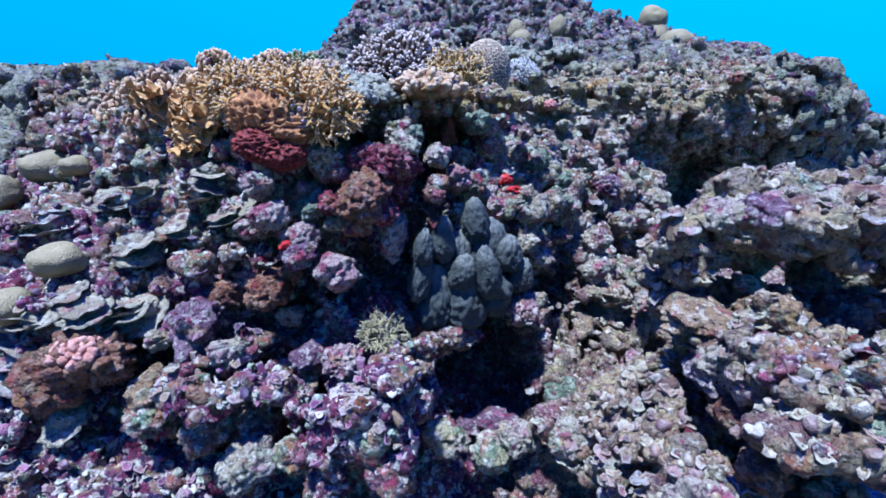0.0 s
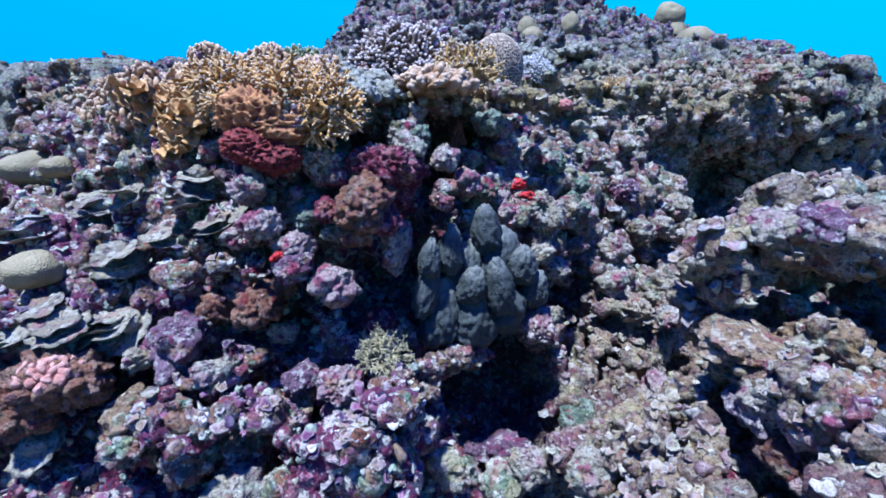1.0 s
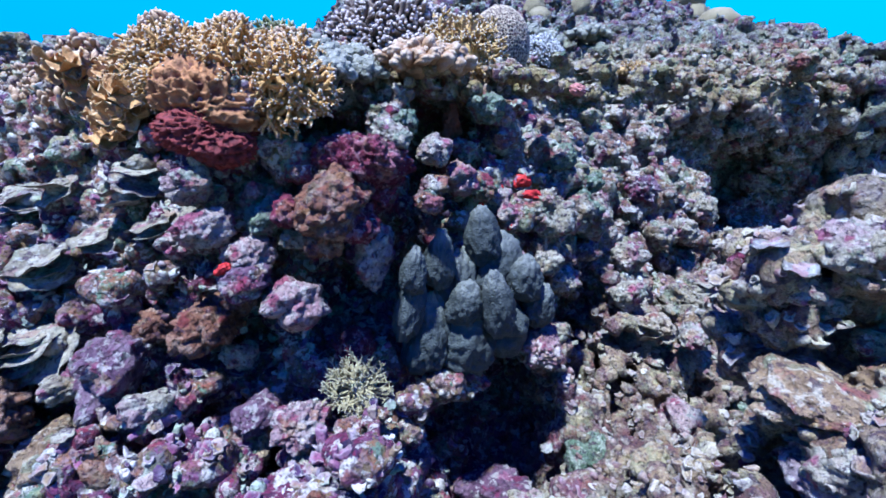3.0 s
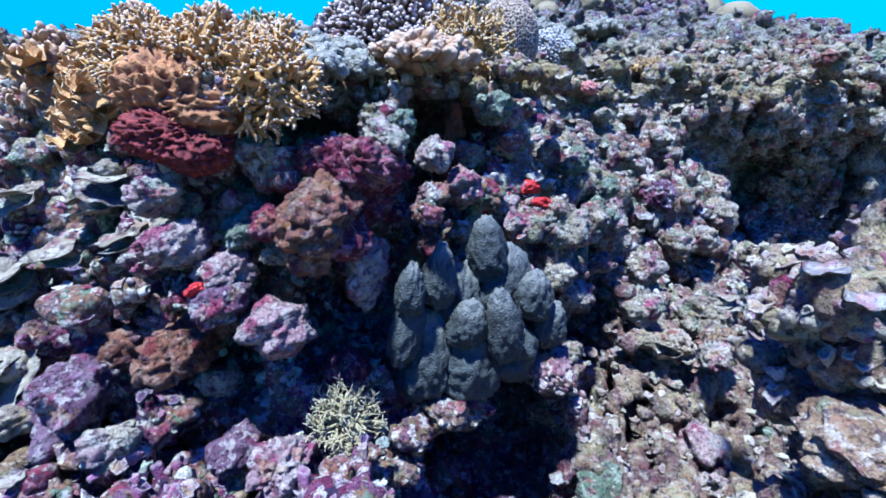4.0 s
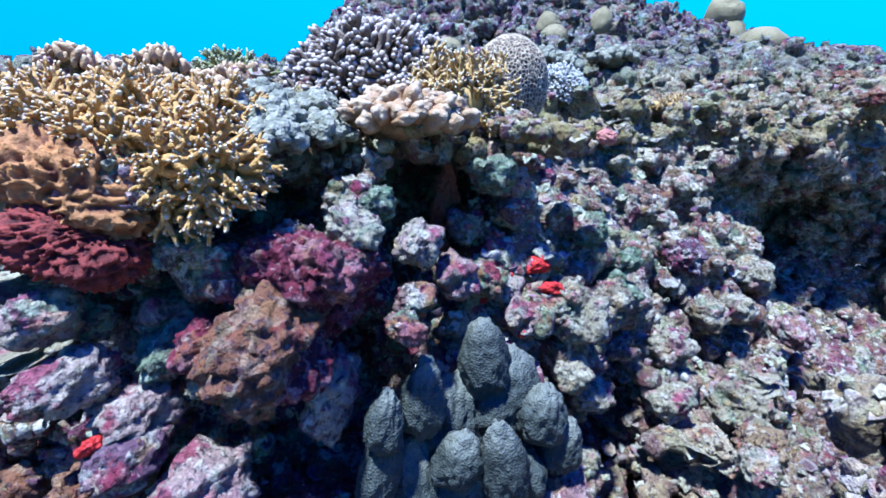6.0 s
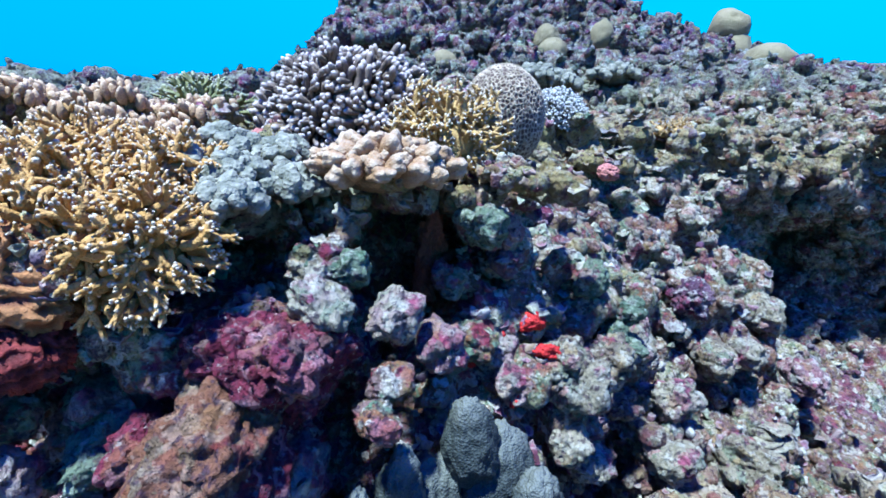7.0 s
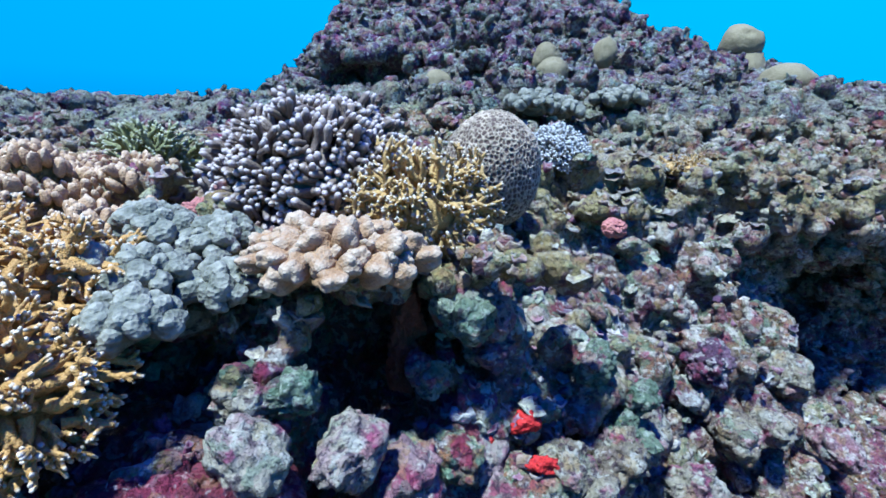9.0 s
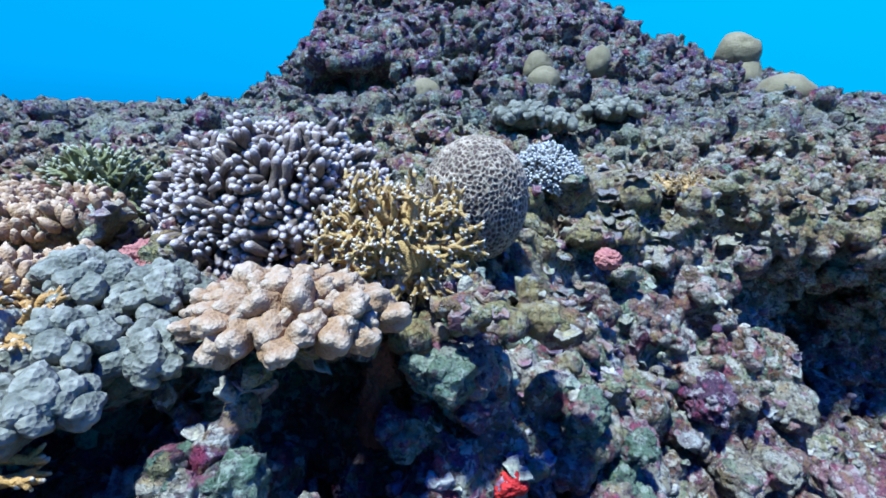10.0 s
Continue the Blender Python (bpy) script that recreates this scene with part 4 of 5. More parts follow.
# brown ridged coral over dark red crust
RIDGE = honey_mesh("crown", 9, M_RIDGE, 0.27, 0.20, 6, (1, 1, 1), 0.5, 0.9)
CRUST = honey_mesh("crust", 14, M_CRUSTRED, 0.17, 0.20, 6, (1, 1, 1), 0.4, 0.7)
ridged = thing("ridged_coral", "brown coral with coarse ridges above a dark red crust", "coral", pose(-0.70, 2.03, 1.44))
part("crown", RIDGE, ridged, pose(0.025, 0.03, 0.10, 12, -4, 0) @ Matrix.Diagonal((0.155, 0.12, 0.115, 1)))
part("crust", CRUST, ridged, pose(0.065, 0.015, 0.030, 0, -6, 10) @ Matrix.Diagonal((0.155, 0.125, 0.105, 1)), "knobbly dark red crust")

# slate-grey lobed coral low on the wall
KNEES = []
for i in range(4):
    me = lump_mesh("lobe", 240 + i, M_LOBE, 5, 0.34, 0.17, 0.20, (1, 1, 1))
    c = coords(me)
    c[:, :2] *= (1.0 - 0.22 * c[:, 2:3])
    reshape(me, c)
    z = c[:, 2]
    # paler upward: light on the column tops put into the colour
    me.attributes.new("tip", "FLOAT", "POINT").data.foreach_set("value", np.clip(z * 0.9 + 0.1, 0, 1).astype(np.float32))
    KNEES.append(me)
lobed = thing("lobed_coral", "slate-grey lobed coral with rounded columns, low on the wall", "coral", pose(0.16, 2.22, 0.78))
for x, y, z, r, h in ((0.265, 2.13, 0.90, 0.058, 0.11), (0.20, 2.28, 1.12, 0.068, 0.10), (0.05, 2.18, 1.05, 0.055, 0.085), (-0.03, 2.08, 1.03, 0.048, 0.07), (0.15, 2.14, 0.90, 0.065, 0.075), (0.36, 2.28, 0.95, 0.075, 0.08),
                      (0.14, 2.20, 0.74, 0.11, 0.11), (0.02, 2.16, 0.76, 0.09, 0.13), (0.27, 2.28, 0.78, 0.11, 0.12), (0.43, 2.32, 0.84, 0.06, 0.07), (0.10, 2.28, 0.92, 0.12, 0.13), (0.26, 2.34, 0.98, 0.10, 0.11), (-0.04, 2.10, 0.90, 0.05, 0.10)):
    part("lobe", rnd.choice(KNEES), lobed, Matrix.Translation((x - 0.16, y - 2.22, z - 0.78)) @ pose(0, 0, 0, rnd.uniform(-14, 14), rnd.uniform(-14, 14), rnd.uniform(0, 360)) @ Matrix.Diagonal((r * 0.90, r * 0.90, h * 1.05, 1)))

# plate and leaf corals
PLATE = [plate_mesh("plate", 300 + i, M_PLATE, 0.06, 0.05, 3 + i % 3, 0.08) for i in range(5)]
PLATEG = [plate_mesh("plate", 320 + i, M_PLATEG, 0.07, 0.07, 3 + i % 3, 0.08) for i in range(5)]
SMALL = [[plate_mesh("shelf_coral", 360 + 20 * k + i, m, 0.10, 0.10, 3 + i % 3, 0.09, 0.8, 20, 3) for i in range(5)] for k, m in enumerate((M_PLATEG, M_PLATE))]
LEAF = [plate_mesh("leaf", 340 + i, M_LEAF, 0.30, 0.42, 3 + i % 3, 0.07, 0.8, 40) for i in range(5)]


def plate_coral(name, at, r, count, plates, label, spread=0.5, tier=0.3, tilt=14, group="plate corals", lean=8):
    """Ruffled plates in tiers about one foot."""
    ob = thing(name, label, "coral", pose(*seat(*at, r)), group)
    mat = plates[0].materials[0]
    part("base", FOOT[mat], ob, Matrix.Translation((0, 0.25 * r, -0.15 * r)) @ Matrix.Diagonal((0.5 * r, 0.5 * r, 0.4 * r, 1)))
    for i in range(count):
        a = rnd.uniform(0, 6.28)
        k = r * rnd.uniform(0.55, 1.0) if i else r
        d = spread * r if i else 0
        part("plate" if plates is not LEAF else "leaf", rnd.choice(plates), ob,
             Matrix.Translation((d * math.cos(a), d * math.sin(a) * 0.7, (i - count / 2) * tier * r)) @ pose(0, 0, 0, lean + rnd.gauss(0, tilt), rnd.gauss(0, tilt)) @ Matrix.Rotation(rnd.uniform(0, 6.28), 4, "Z") @ Matrix.Diagonal((k, k, k, 1)))
    return ob


TANLEAF = "tan leafy coral with upright ruffled blades"
for x, y, z, r in ((-0.99, 2.12, 1.60, 0.11), (-1.06, 2.10, 1.53, 0.10), (-1.02, 2.22, 1.68, 0.11), (-1.12, 2.20, 1.61, 0.12), (-1.18, 2.18, 1.54, 0.10), (-1.26, 2.26, 1.63, 0.11), (-1.12, 2.14, 1.46, 0.09), (-1.34, 2.36, 1.66, 0.10), (-1.16, 2.36, 1.69, 0.10)):
    plate_coral("leaf_coral", (x, y, z), r * 0.62, 11, LEAF, TANLEAF, 1.0, 0.15, 26, "leaf corals", 34)
BEIGE, MAUVE = "beige plate coral with a wavy rim", "grey-mauve plate coral with a pale rim"
for x, y, z, r, n, kind in ((-1.42, 1.83, 0.84, 0.11, 4, 0), (-1.34, 2.05, 1.26, 0.08, 2, 0), (-1.14, 1.97, 1.10, 0.07, 2, 0), (-1.50, 2.08, 1.20, 0.08, 2, 1), (-1.28, 1.92, 1.00, 0.08, 2, 0), (-1.0, 2.02, 1.36, 0.08, 2, 0), (-1.58, 1.78, 0.80, 0.10, 3, 0), (-1.30, 1.80, 0.76, 0.09, 3, 0), (-1.22, 1.88, 0.80, 0.11, 3, 0), (-1.33, 2.06, 1.02, 0.10, 3, 0), (-0.90, 1.98, 1.18, 0.105, 3, 0), (-1.46, 1.52, 0.40, 0.10, 2, 0), (-1.66, 1.66, 0.62, 0.13, 3, 1),
                            (-1.05, 2.00, 1.26, 0.09, 3, 1), (-1.75, 2.2, 1.12, 0.12, 3, 1), (-1.55, 2.25, 1.2, 0.1, 3, 0), (0.44, 2.20, 0.66, 0.06, 2, 0), (1.02, 2.62, 0.60, 0.08, 3, 0), (1.20, 2.80, 0.66, 0.08, 3, 1),
                            (1.38, 2.95, 0.68, 0.09, 3, 0), (0.70, 2.25, 0.22, 0.11, 2, 1)):
    plate_coral("plate_coral", (x, y, z), r, n, PLATEG if kind else PLATE, MAUVE if kind else BEIGE)

# sponges
SPONGE = [lump_mesh("red_sponge", 400 + i, M_RED, 4, 0.5, 0.3, 0.7) for i in range(2)]
solid("red_sponge", SPONGE[0], "scarlet encrusting sponge on pale rock", "sponge", pose(*seat(0.362, 2.635, 1.268, 0.034), 0, 0, 30) @ Matrix.Diagonal((0.028, 0.020, 0.022, 1)), "red sponges")
solid("red_sponge", SPONGE[1], "scarlet encrusting sponge on pale rock", "sponge", pose(*seat(0.405, 2.595, 1.222, 0.038), 0, 0, 10) @ Matrix.Diagonal((0.033, 0.022, 0.025, 1)), "red sponges")
for x, y, z in ((1.0, 1.98, 0.90), (-0.56, 1.86, 1.09), (0.20, 2.37, 1.19), (0.32, 2.48, 1.11), (0.45, 2.44, 1.14), (0.27, 2.43, 1.24)):
    solid("red_sponge", SPONGE[0], "small red sponge in a crevice", "sponge", pose(*seat(x, y, z, 0.016), 0, 0, 50) @ Matrix.Diagonal((0.016, 0.010, 0.013, 1)), "red sponges")
DRIP = [lump_mesh("orange_sponge", 410 + i, M_ORANGE, 5, 0.45, 0.4, 0.5) for i in range(2)]
for x, z, r, h in ((0.06, 1.50, 0.026, 0.05), (0.045, 1.42, 0.030, 0.05), (0.03, 1.34, 0.024, 0.045)):
    solid("orange_sponge", DRIP[int(z * 100) % 2], "rust-orange sponge hanging in the hollow", "sponge", pose(x, 2.70, z, 0, 0, z * 300) @ Matrix.Diagonal((r, 0.03, h, 1)), "orange sponges")

PINK = lump_mesh("pink_sponge", 420, mat_coral("salmon_sponge", (0.24, 0.075, 0.055), (0.33, 0.13, 0.09), None, 40.0, 160.0, 0.008), 5, 0.45, 0.3, 0.4)
solid("pink_sponge", PINK, "salmon-pink lumpy sponge among branching corals", "sponge", pose(-0.43, 2.64, 1.745) @ Matrix.Diagonal((0.036, 0.036, 0.04, 1)), "pink sponges")
solid("pink_sponge", PINK, "salmon-pink lumpy sponge on the ledge", "sponge", pose(0.66, 3.14, 1.66) @ Matrix.Diagonal((0.036, 0.034, 0.028, 1)), "pink sponges")

# encrusted rocks that stand out of the wall
STONES = {}
for key, mat in (("rock", M_ROCK), ("pale", M_PALE), ("magenta", M_MAGENTA), ("brown", M_BROWN), ("green", M_GREEN), ("blue", M_BLUE), ("pink", M_PINK), ("purple", M_PURPLE), ("tan", M_TANROCK)):
    STONES[key] = [lump_mesh("coral_rock", 500 + 17 * i + len(STONES) * 100, mat, 5 if i < 2 else 4, 0.36 + 0.08 * (i % 3), 0.42, 0.40) for i in range(5)]
WORDS = {"rock": "knobby coral rock under purple and grey crusts", "pale": "pale knobby coral rock with pink stains", "magenta": "rugged rock under a magenta crust", "brown": "rust-brown lobed coral rock",
         "pink": "knobby coral rock in pink and cream", "purple": "mauve coral rock with a pale crown", "tan": "tan-brown knobby coral rock",
         "green": "knobby rock with a grey-green film", "blue": "blue-grey knobby coral on the lip of the reef"}


def coral_rock(at, r, key, flat=0.85, spin=None):
    r = r if isinstance(r, tuple) else (r, r, r * flat)
    a = rnd.uniform(0, 360) if spin is None else spin
    at = seat(*at, r[0], 0.1)
    return solid("coral_rock", STONES[key][rnd.randrange(2) if r[0] > 0.10 else rnd.randrange(2, 5)], WORDS[key], "rock", pose(*at, rnd.uniform(-25, 25), rnd.uniform(-25, 25), a) @ Matrix.Diagonal((*(0.78 * k for k in r), 1)), key + " coral rocks")


for x, y, z, r in ((-0.24, 2.03, 1.37, 0.12), (-0.19, 2.04, 1.28, 0.09), (-0.15, 2.06, 1.36, 0.09), (-0.30, 1.98, 1.20, 0.06), (-0.14, 1.83, 0.57, 0.075), (-0.24, 2.08, 0.74, 0.07), (-0.47, 1.98, 1.22, 0.05)):
    coral_rock((x, y, z), r, "magenta")
for x, y, z, r in ((-0.31, 1.98, 1.24, 0.085), (-0.29, 1.97, 1.16, 0.06), (-0.905, 2.0, 0.80, 0.08), (-0.70, 1.90, 0.86, 0.09), (-0.63, 1.90, 0.90, 0.06), (1.0, 1.30, 0.62, 0.07), (-1.35, 1.6, 0.62, 0.14), (-1.5, 1.62, 0.56, 0.12)):
    coral_rock((x, y, z), r, "brown")
for x, y, z, r in ((-0.38, 1.96, 0.95, 0.075), (-0.55, 2.0, 1.27, 0.07), (-0.47, 2.0, 1.13, 0.05), (0.20, 2.64, 1.56, 0.08), (0.68, 2.32, 0.24, 0.10), (-0.10, 2.24, 1.50, 0.06), (-0.19, 2.24, 1.52, 0.05), (0.55, 2.75, 1.36, 0.06), (0.7, 2.9, 1.24, 0.06)):
    coral_rock((x, y, z), r, "green")
for x, y, z, r in ((-0.37, 2.36, 1.68, 0.09), (-0.33, 2.25, 1.65, 0.065), (-0.245, 2.39, 1.66, 0.07), (-0.45, 2.50, 1.73, 0.09), (-0.31, 2.51, 1.71, 0.08), (-0.46, 2.33, 1.70, 0.06)):
    cauliflower_coral((x, y, z), (r, r * 0.9, r), 24, 0.027, "blue-grey knob coral on the lip of the reef", GREYLOBES, "knob_coral", 0.9, 1.25)
for x, y, z, r in ((0.48, 4.34, 2.05, 0.17), (0.62, 4.36, 2.03, 0.14), (0.99, 4.58, 2.10, 0.16)):
    cauliflower_coral((x, y, z), (r, r * 0.9, r * 0.7), 44, 0.034, "blue-grey knob coral at the foot of the hill", GREYLOBES, "knob_coral", 0.9, 1.2)
for x, y, z, r in ((-0.12, 2.20, 1.46, 0.065), (-0.17, 2.15, 1.49, 0.05), (0.26, 2.66, 1.50, 0.05), (0.25, 2.62, 1.42, 0.055), (0.13, 2.62, 1.38, 0.045), 
                   (0.98, 1.62, 0.84, 0.08), (1.0, 2.05, 0.86, 0.10), (1.15, 2.2, 0.86, 0.12), (0.86, 1.36, 0.50, 0.11), (0.80, 1.80, 0.34, 0.10), (0.62, 1.98, 0.26, 0.09), (0.42, 2.02, 0.12, 0.10),
                   (0.50, 2.50, 1.12, 0.08), (0.62, 2.66, 1.12, 0.09), (0.75, 2.86, 1.05, 0.10), (0.48, 2.36, 0.96, 0.06), (0.56, 2.40, 0.86, 0.07), (0.44, 2.24, 0.62, 0.06), (0.9, 2.75, 0.72, 0.09), (0.95, 2.95, 0.86, 0.09), (-0.62, 1.86, 0.72, 0.06), (-0.80, 1.90, 0.66, 0.07), (-0.36, 1.78, 0.44, 0.07), (-0.28, 1.84, 0.56, 0.06)):
    coral_rock((x, y, z), r, "pale")
for x, y, z, r in ((-0.70, 1.96, 1.28, 0.07), (-0.60, 1.95, 1.20, 0.06), (-0.66, 1.94, 1.10, 0.05), (-0.80, 1.95, 1.10, 0.06), (0.0, 2.03, 0.66, 0.06), (0.10, 2.05, 0.60, 0.06), (-0.02, 2.0, 0.56, 0.05), (0.16, 2.08, 0.54, 0.05), (0.01, 2.12, 1.26, 0.05), (0.10, 2.30, 1.28, 0.06), (0.20, 2.42, 1.26, 0.06),
                   (0.02, 2.2, 1.3, 0.05), (-1.1, 1.62, 0.42, 0.12), (-0.9, 1.58, 0.32, 0.10), (-0.7, 1.66, 0.36, 0.10), (-0.5, 1.62, 0.30, 0.08), (-0.35, 1.60, 0.22, 0.09), (-0.1, 1.7, 0.3, 0.10), (0.1, 1.85, 0.24, 0.09), (0.30, 2.0, 0.06, 0.1), (-0.2, 1.86, 0.46, 0.07), (1.08, 1.44, 0.90, 0.12), (1.26, 1.30, 0.92, 0.13), (1.45, 1.30, 0.85, 0.14)):
    coral_rock((x, y, z), r, "rock")

# rocks that stand proud of the wall, each before its own dark gap
def standing_rock(x, y, z, r, key, wide=1.0, high=0.9):
    m = pose(x, y + 0.55 * r, z, rnd.uniform(-12, 12), rnd.uniform(-12, 12), 0) @ Matrix.Diagonal((0.72 * r * wide, 1.05 * r, 0.72 * r * high, 1))
    return solid("coral_rock", STONES[key][rnd.randrange(5) if r > 0.07 else rnd.randrange(2, 5)], WORDS[key], "rock", m, key + " coral rocks")


for x, y, z, r, key in ((-0.366, 1.88, 0.97, 0.085, "pink"), (-0.66, 1.84, 0.88, 0.085, "brown"), (-0.735, 1.90, 1.14, 0.042, "pink"), (-0.512, 1.86, 1.05, 0.07, "purple"), (-0.97, 1.83, 0.74, 0.135, "purple"), (-1.11, 1.81, 0.68, 0.06, "pale"), (-1.14, 1.71, 0.47, 0.10, "tan"), (-0.94, 1.82, 0.37, 0.13, "pink"),
                        (-0.797, 1.80, 0.51, 0.06, "green"), (-0.50, 1.82, 0.61, 0.065, "purple"), (-0.33, 1.73, 0.64, 0.075, "pink"), (-0.52, 1.79, 0.475, 0.07, "tan"), (-0.57, 1.79, 0.44, 0.055, "pale"), (-0.25, 1.69, 0.46, 0.095, "pink"),
                        (-0.026, 1.88, 0.41, 0.08, "purple"), (-0.67, 1.56, 0.27, 0.11, "pale"), (-0.93, 1.97, 0.80, 0.065, "brown"), (-0.40, 1.66, 0.28, 0.075, "purple")):
    standing_rock(x, y, z, r, key)
for x, y, z, r, key in ((-0.50, 2.0, 1.22, 0.06, "green"), (-0.414, 2.0, 1.235, 0.055, "magenta"), (-0.41, 2.01, 1.15, 0.045, "pale"), (-0.676, 1.90, 1.32, 0.065, "pale"), (-0.625, 1.87, 1.20, 0.07, "pink"), (-0.522, 1.93, 1.11, 0.07, "pink"),
                        (-0.25, 1.95, 1.28, 0.11, "brown"), (-0.16, 2.04, 1.41, 0.09, "magenta"), (-0.20, 1.98, 1.22, 0.07, "magenta"), (0.008, 2.27, 1.41, 0.06, "pale"), (0.104, 2.60, 1.40, 0.045, "pink"), (0.262, 2.62, 1.54, 0.06, "pink"), (0.27, 2.63, 1.45, 0.055, "purple"), (0.121, 2.33, 1.31, 0.065, "pink"), (0.25, 2.54, 1.20, 0.06, "pale"), (0.32, 2.48, 1.14, 0.065, "pink"), (0.46, 2.53, 1.18, 0.075, "pale")):
    standing_rock(x, y, z, r, key)
for x, y, z, r, key in ((0.66, 2.77, 1.13, 0.085, "green"), (0.76, 2.99, 1.13, 0.075, "pink"), (1.07, 3.19, 1.16, 0.085, "purple"), (1.17, 3.09, 0.93, 0.10, "pale"), (1.465, 3.38, 1.03, 0.10, "pale"), (1.305, 3.13, 0.95, 0.085, "pale"), (1.62, 3.22, 0.82, 0.08, "pink"),
                        (0.45, 2.26, 0.67, 0.075, "pink"), (0.69, 2.12, 0.14, 0.11, "pale"), (1.04, 2.53, 0.24, 0.11, "pink"), (1.01, 2.69, 0.46, 0.10, "pale"), (1.24, 2.86, 0.64, 0.11, "pale"), (1.11, 2.37, 0.28, 0.10, "pink"), (1.05, 2.66, 0.60, 0.075, "tan"), (1.22, 2.64, 0.61, 0.08, "tan"), (1.15, 2.55, 0.61, 0.06, "pale")):
    standing_rock(x, y, z, r, key)
for x, y, z, r, key in ((0.98, 1.62, 0.42, 0.10, "purple"), (0.99, 1.38, 0.70, 0.065, "brown"), (1.18, 1.51, 0.93, 0.115, "tan"), (1.05, 1.33, 0.86, 0.10, "pink"), (0.98, 1.50, 0.78, 0.08, "purple"), (1.00, 1.66, 1.27, 0.06, "pale"), (1.12, 1.60, 1.30, 0.065, "purple"), (1.21, 1.56, 1.25, 0.06, "pale"), (1.14, 1.26, 0.72, 0.08, "purple"), (0.89, 1.79, 1.11, 0.065, "tan"), (0.97, 1.80, 1.17, 0.075, "tan"), (1.06, 1.79, 1.11, 0.085, "pale")):
    standing_rock(x, y, z, r, key)
standing_rock(0.33, 2.12, 0.09, 0.09, "purple", 1.8, 0.8)
standing_rock(0.94, 1.55, 0.94, 0.085, "tan", 1.7, 0.7)
standing_rock(-0.17, 2.08, 1.08, 0.07, "purple", 0.9, 1.7)

# small knobs, stones and shelf corals strewn over the whole wall
spot = np.random.RandomState(12)
LITTLE = {k: [lump_mesh("coral_knob", 900 + 13 * i + 70 * len(k), m, 3, 0.6, 0.3, 0.3) for i in range(4)] for k, m in (("rock", M_ROCK), ("pale", M_PALE), ("magenta", M_MAGENTA), ("brown", M_BROWN), ("green", M_GREEN), ("blue", M_BLUE))}
open_v = np.flatnonzero((face_n[:, 2] > -0.3) & (face_v[:, 2] > 0.1) & (np.abs(face_v[:, 0]) < 2.3) & (face_v[:, 1] < 4.2))
weight = 1 / (0.4 + (face_v[open_v, 1] - 1.2).clip(0) ** 1.2)
weight /= weight.sum()
for i in spot.choice(open_v, 290, False, weight):
    key = spot.choice(("rock", "rock", "pale", "pale", "magenta", "green", "brown"))
    p, n = face_v[i], face_n[i]
    r = 0.018 * 2.4 ** spot.uniform()
    part("coral_knob", LITTLE[key][spot.randint(4)], reef_wall, facing(p - n * r * 0.2, n + spot.normal(0, 0.3, 3), spot.uniform(0, 6.28), (r, r * spot.uniform(0.8, 1.2), r * spot.uniform(0.8, 1.4))))
w2 = weight * (1 + 2.0 * (face_v[open_v, 0] > 0.35)) * (1 + 9.0 * ((face_v[open_v, 0] > 0.5) & (face_v[open_v, 2] > 1.5) & (face_v[open_v, 1] < 3.9)))
for i in spot.choice(open_v, 299, False, w2 / w2.sum()):
    p, n = Vector(face_v[i]), Vector(face_n[i])
    if p.x > 1.1 and p.y > 2.9 and 0.8 < p.z < 1.5:
        continue
    r = (0.024 if p.z > 1.5 else 0.02) * 2.4 ** spot.uniform()
    kind = int(spot.uniform() < 0.5)
    solid("shelf_coral", SMALL[kind][spot.randint(5)], "little " + (BEIGE if kind else MAUVE), "coral", facing(p + n * r * 0.25, n * 0.35 + Vector((0, 0, 1)), spot.uniform(0, 6.28), (r, r, r * 1.2)), "shelf corals")
tops = np.flatnonzero((face_n[:, 2] > 0.5) & (face_v[:, 2] > 1.5) & (face_v[:, 1] > 2.6) & (np.abs(face_v[:, 0]) < 2.5))
for i in spot.choice(tops, 40, False):
    p = Vector(face_v[i])
    if (p.xy - Vector((-0.22, 2.8))).length < 0.3 or (p.xy - Vector((0.1, 2.75))).length < 0.35:
        continue
    r = 0.035 * 1.9 ** spot.uniform()
    key = spot.choice(("rock", "pale", "green", "brown", "rock"))
    coral_rock(p, r, key, 0.7)


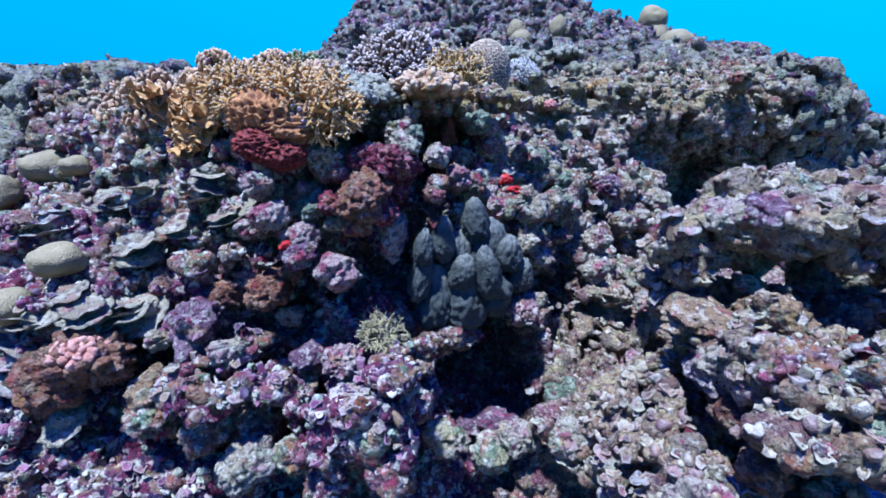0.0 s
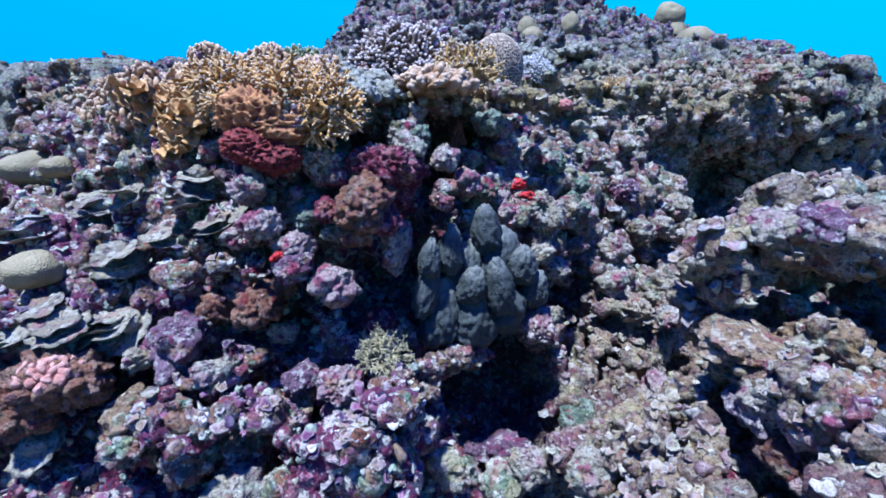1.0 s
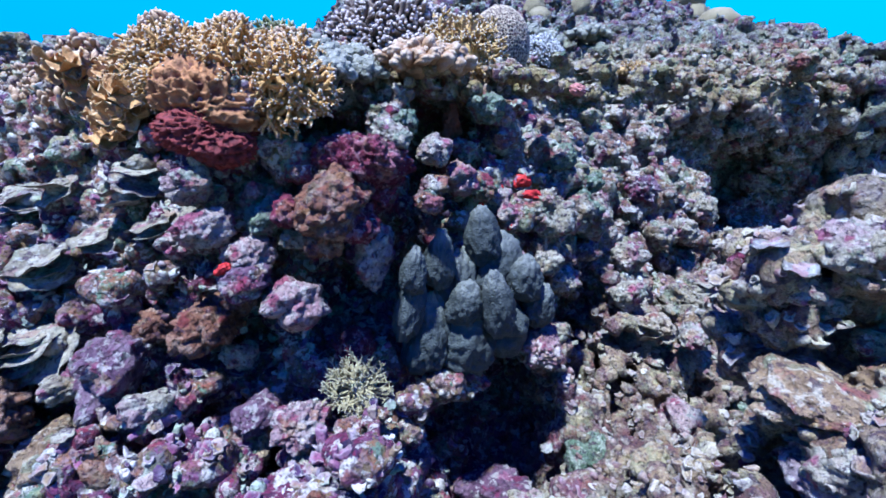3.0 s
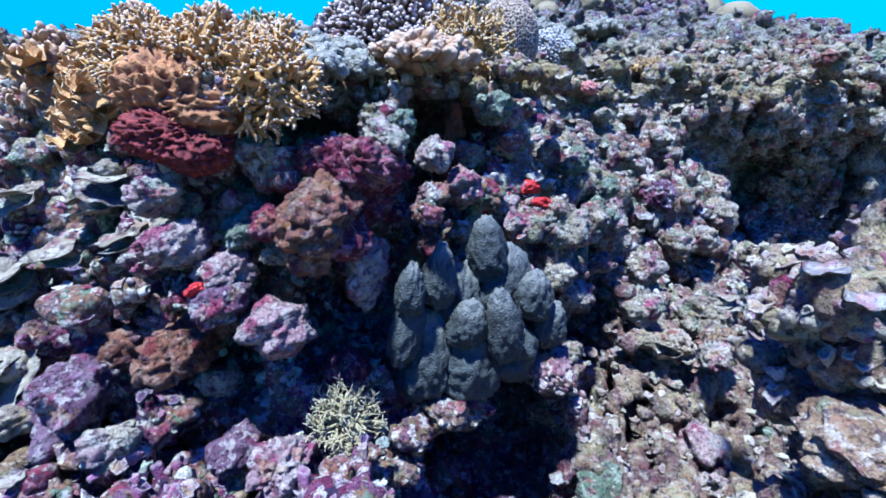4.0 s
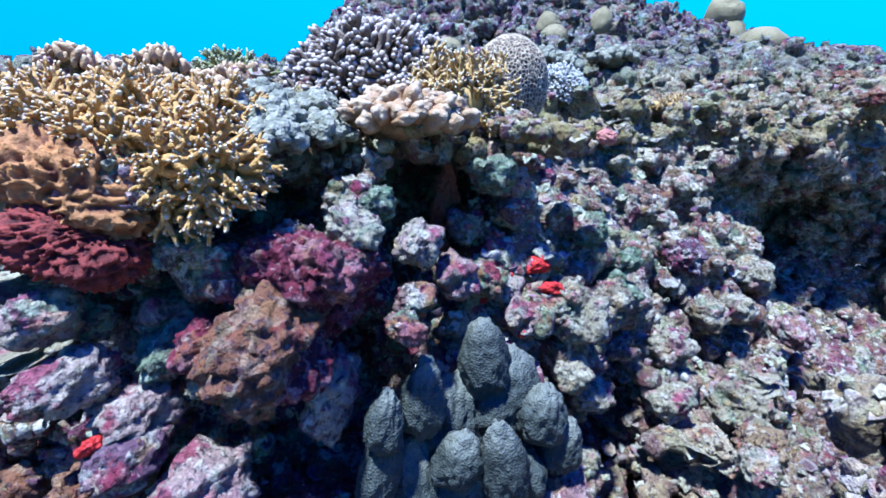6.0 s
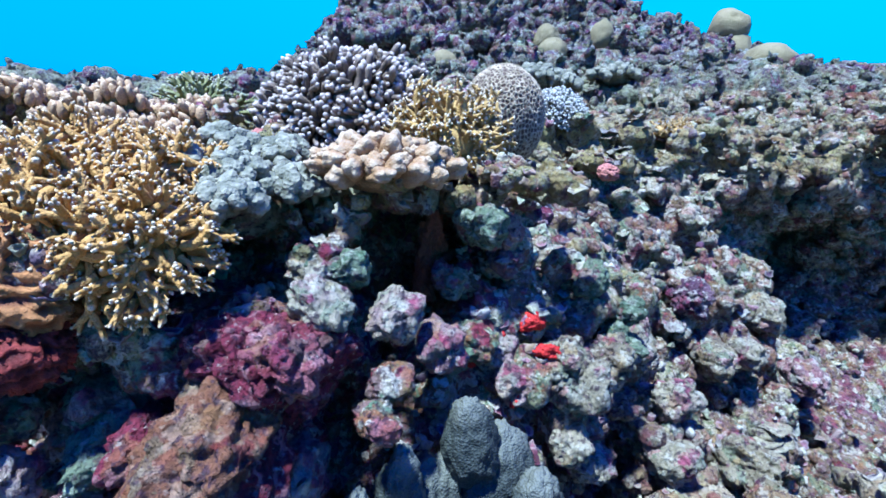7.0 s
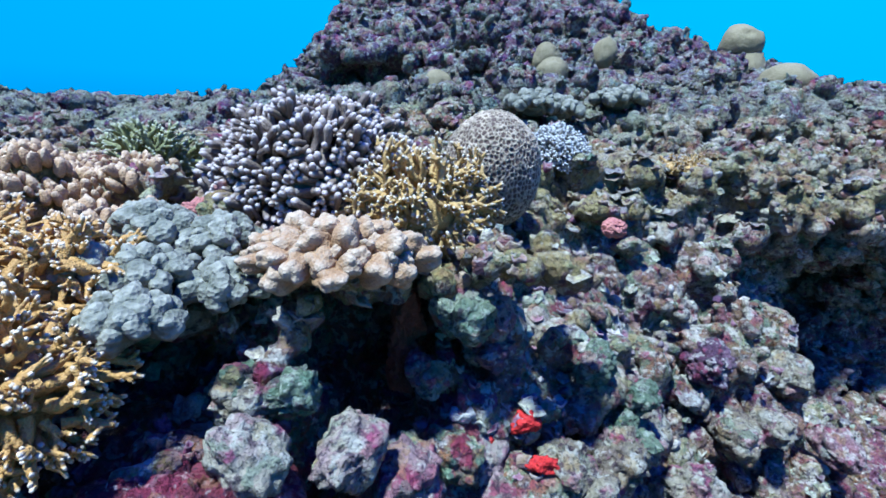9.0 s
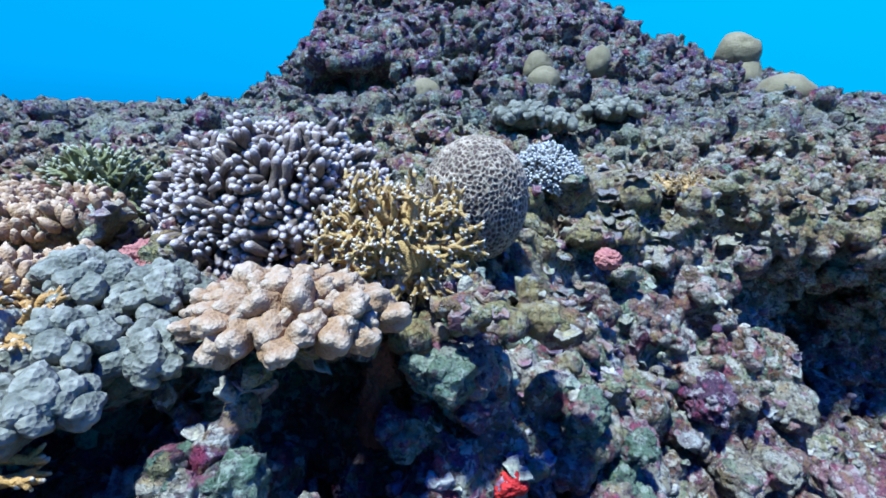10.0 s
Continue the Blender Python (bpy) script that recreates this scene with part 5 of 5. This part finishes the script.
# the turf of small cups, flakes, tubes and nubs on the rock, past counting
def mat_turf():
    """Small growths, each of one colour of its own, paler along its growing rim."""
    m, n, l, p, co = mat_base("reef_growth", 0.8)
    g = n.new("ShaderNodeNewGeometry")
    own = g.outputs["Random Per Island"]
    sep = n.new("ShaderNodeSeparateXYZ")
    l.new(co, sep.inputs[0])
    own = added(n, l, own, grade(n, l, sep.outputs["X"], -0.8, 1.2, -0.16, -0.02))
    own = added(n, l, own, grade(n, l, tex(n, l, co, 4.0, 2.0), 0.3, 0.7, -0.25, 0.25))
    col = ramp(n, l, own, ((0.0, (0.05, 0.02, 0.05)), (0.12, (0.16, 0.03, 0.06)), (0.24, (0.24, 0.10, 0.14)), (0.36, (0.20, 0.13, 0.055)), (0.48, (0.30, 0.21, 0.19)), (0.60, (0.22, 0.25, 0.15)), (0.72, (0.40, 0.36, 0.22)), (0.86, (0.45, 0.38, 0.31)), (1.0, (0.46, 0.43, 0.33))))
    east = added(n, l, grade(n, l, sep.outputs["X"], 0.2, 0.7, 0.0, 0.6), grade(n, l, sep.outputs["Y"], 2.4, 3.0, 1.0, 0.3), "MULTIPLY")
    col = mixed(n, l, east, col, mixed(n, l, grade(n, l, tex(n, l, co, 11.0, 3.0), 0.42, 0.58), (0.15, 0.09, 0.045), (0.31, 0.235, 0.11)))
    high = added(n, l, grade(n, l, sep.outputs["Z"], 1.52, 1.66), grade(n, l, tex(n, l, co, 6.0, 4.0), 0.42, 0.55, 0.0, 0.75), "MULTIPLY")
    col = mixed(n, l, high, col, mixed(n, l, grade(n, l, tex(n, l, co, 9.0, 3.0), 0.5, 0.6), (0.26, 0.20, 0.06), (0.22, 0.10, 0.04)))
    col = mixed(n, l, grade(n, l, tex(n, l, co, 60.0, 4.0), 0.45, 0.60, 0.0, 0.55), col, (0.07, 0.04, 0.055))
    rim = n.new("ShaderNodeAttribute")
    rim.attribute_name = "tip"
    col = mixed(n, l, grade(n, l, rim.outputs["Fac"], 0.3, 1.0, 0.0, 0.28), col, (0.50, 0.45, 0.35))
    l.new(col, p.inputs["Base Color"])
    bumped(n, l, p, ((tex(n, l, co, 70.0, 4.0), 0.8, 0.012), (tex(n, l, co, 180.0, kind="voronoi"), 0.6, 0.005)))
    return m


# rings of one growth: width, height, share of the wave, paleness
TURF_SHAPES = (((0.40, -0.7, 0.0, 0.0), (1.10, 0.28, 1.0, 0.55), (1.0, 0.42, 1.0, 1.0), (0.50, 0.12, 0.4, 0.1)),
               ((0.75, -0.6, 0.0, 0.0), (0.95, 0.2, 0.2, 0.1), (0.70, 0.85, 0.4, 0.5), (0.22, 1.15, 0.4, 0.8)),
               ((0.55, -0.6, 0.0, 0.0), (0.62, 0.9, 0.2, 0.3), (0.55, 1.25, 0.5, 1.0), (0.28, 0.8, 0.2, 0.0)))


def turf_mesh(chosen, seed, least, span, at_v, at_n, material=None):
    """Thousands of small growths as one mesh."""
    rng = np.random.RandomState(seed)
    k = 9
    ring = 2 * math.pi * np.arange(k) / k
    quad = [(row * k + j, row * k + (j + 1) % k, (row + 1) * k + (j + 1) % k, (row + 1) * k + j) for row in range(3) for j in range(k)]
    v_all, f_all, t_all = [], [], []
    for turn, i in enumerate(chosen):
        p, n = at_v[i], at_n[i]
        r = least * span ** rng.uniform()
        shape = rng.choice(3, p=(0.60, 0.16, 0.24))
        up = n * (0.5 if shape == 0 else 0.9) + np.array((0, 0, 0.8 if shape == 0 else 0.4)) + rng.normal(0, 0.40, 3)
        up /= np.linalg.norm(up)
        side = np.cross(up, (0.31, 0.77, 0.55))
        side /= np.linalg.norm(side)
        fore = np.cross(up, side)
        wave = 1 + 0.24 * np.sin(2 * ring + rng.uniform(0, 6)) + 0.17 * np.sin(3 * ring + rng.uniform(0, 6)) + rng.normal(0, 0.16, k)
        lift = 0.24 * np.sin(3 * ring + rng.uniform(0, 6)) + rng.normal(0, 0.14, k)
        tall = rng.uniform(0.7, 1.4)
        base = turn * 4 * k
        for a, h, w, pale in TURF_SHAPES[shape]:
            v_all.append(p + r * (a * wave[:, None] * (np.cos(ring)[:, None] * side + np.sin(ring)[:, None] * fore) + (h * tall + w * lift)[:, None] * up))
            t_all += [pale] * k
        f_all += [tuple(base + c for c in q) for q in quad]
        f_all.append(tuple(base + 3 * k + j for j in range(k)))
    return finished((np.concatenate(v_all).tolist(), [], f_all), "reef_turf", material or M_TURF, t_all)


M_TURF = mat_turf()
turf_at = np.flatnonzero((face_n[:, 2] > -0.35) & (face_v[:, 2] > 0.02) & (np.abs(face_v[:, 0]) < 2.5) & (face_v[:, 1] < 4.4))
turf_w = 1 / (0.5 + (face_v[turf_at, 1] - 1.3).clip(0) ** 1.1)
turf_w *= 1 + 0.8 * (face_v[turf_at, 2] > 1.55)
picks = spot.choice(turf_at, 11500, False, turf_w / turf_w.sum())
turf = part("reef_turf", turf_mesh(picks[:8500], 3, 0.010, 2.4, face_v, face_n), reef_wall, None, "turf of tiny cups, flakes and nubs on the rock")
tagged(turf, kind="stuff")
growths = part("reef_growths", turf_mesh(picks[8500:], 4, 0.015, 1.8, face_v, face_n), reef_wall, None, "small pale-rimmed cups, tubes and knobs on the rock")
tagged(growths, kind="stuff")
hill_v, hill_n = coords(far), normals(far)
hill_at = np.flatnonzero((hill_n[:, 2] > -0.2) & (hill_n[:, 1] < 0.5) & (hill_v[:, 1] < 6.6) & (hill_v[:, 0] > -4.5) & (hill_v[:, 0] < 3.6) & (hill_v[:, 2] > 1.5))
far_turf = part("reef_turf", turf_mesh(spot.choice(hill_at, 4500, False), 5, 0.018, 2.3, hill_v, hill_n, M_HILL), reef_hill, None, "coral growths on the far hill")
tagged(far_turf, kind="stuff")
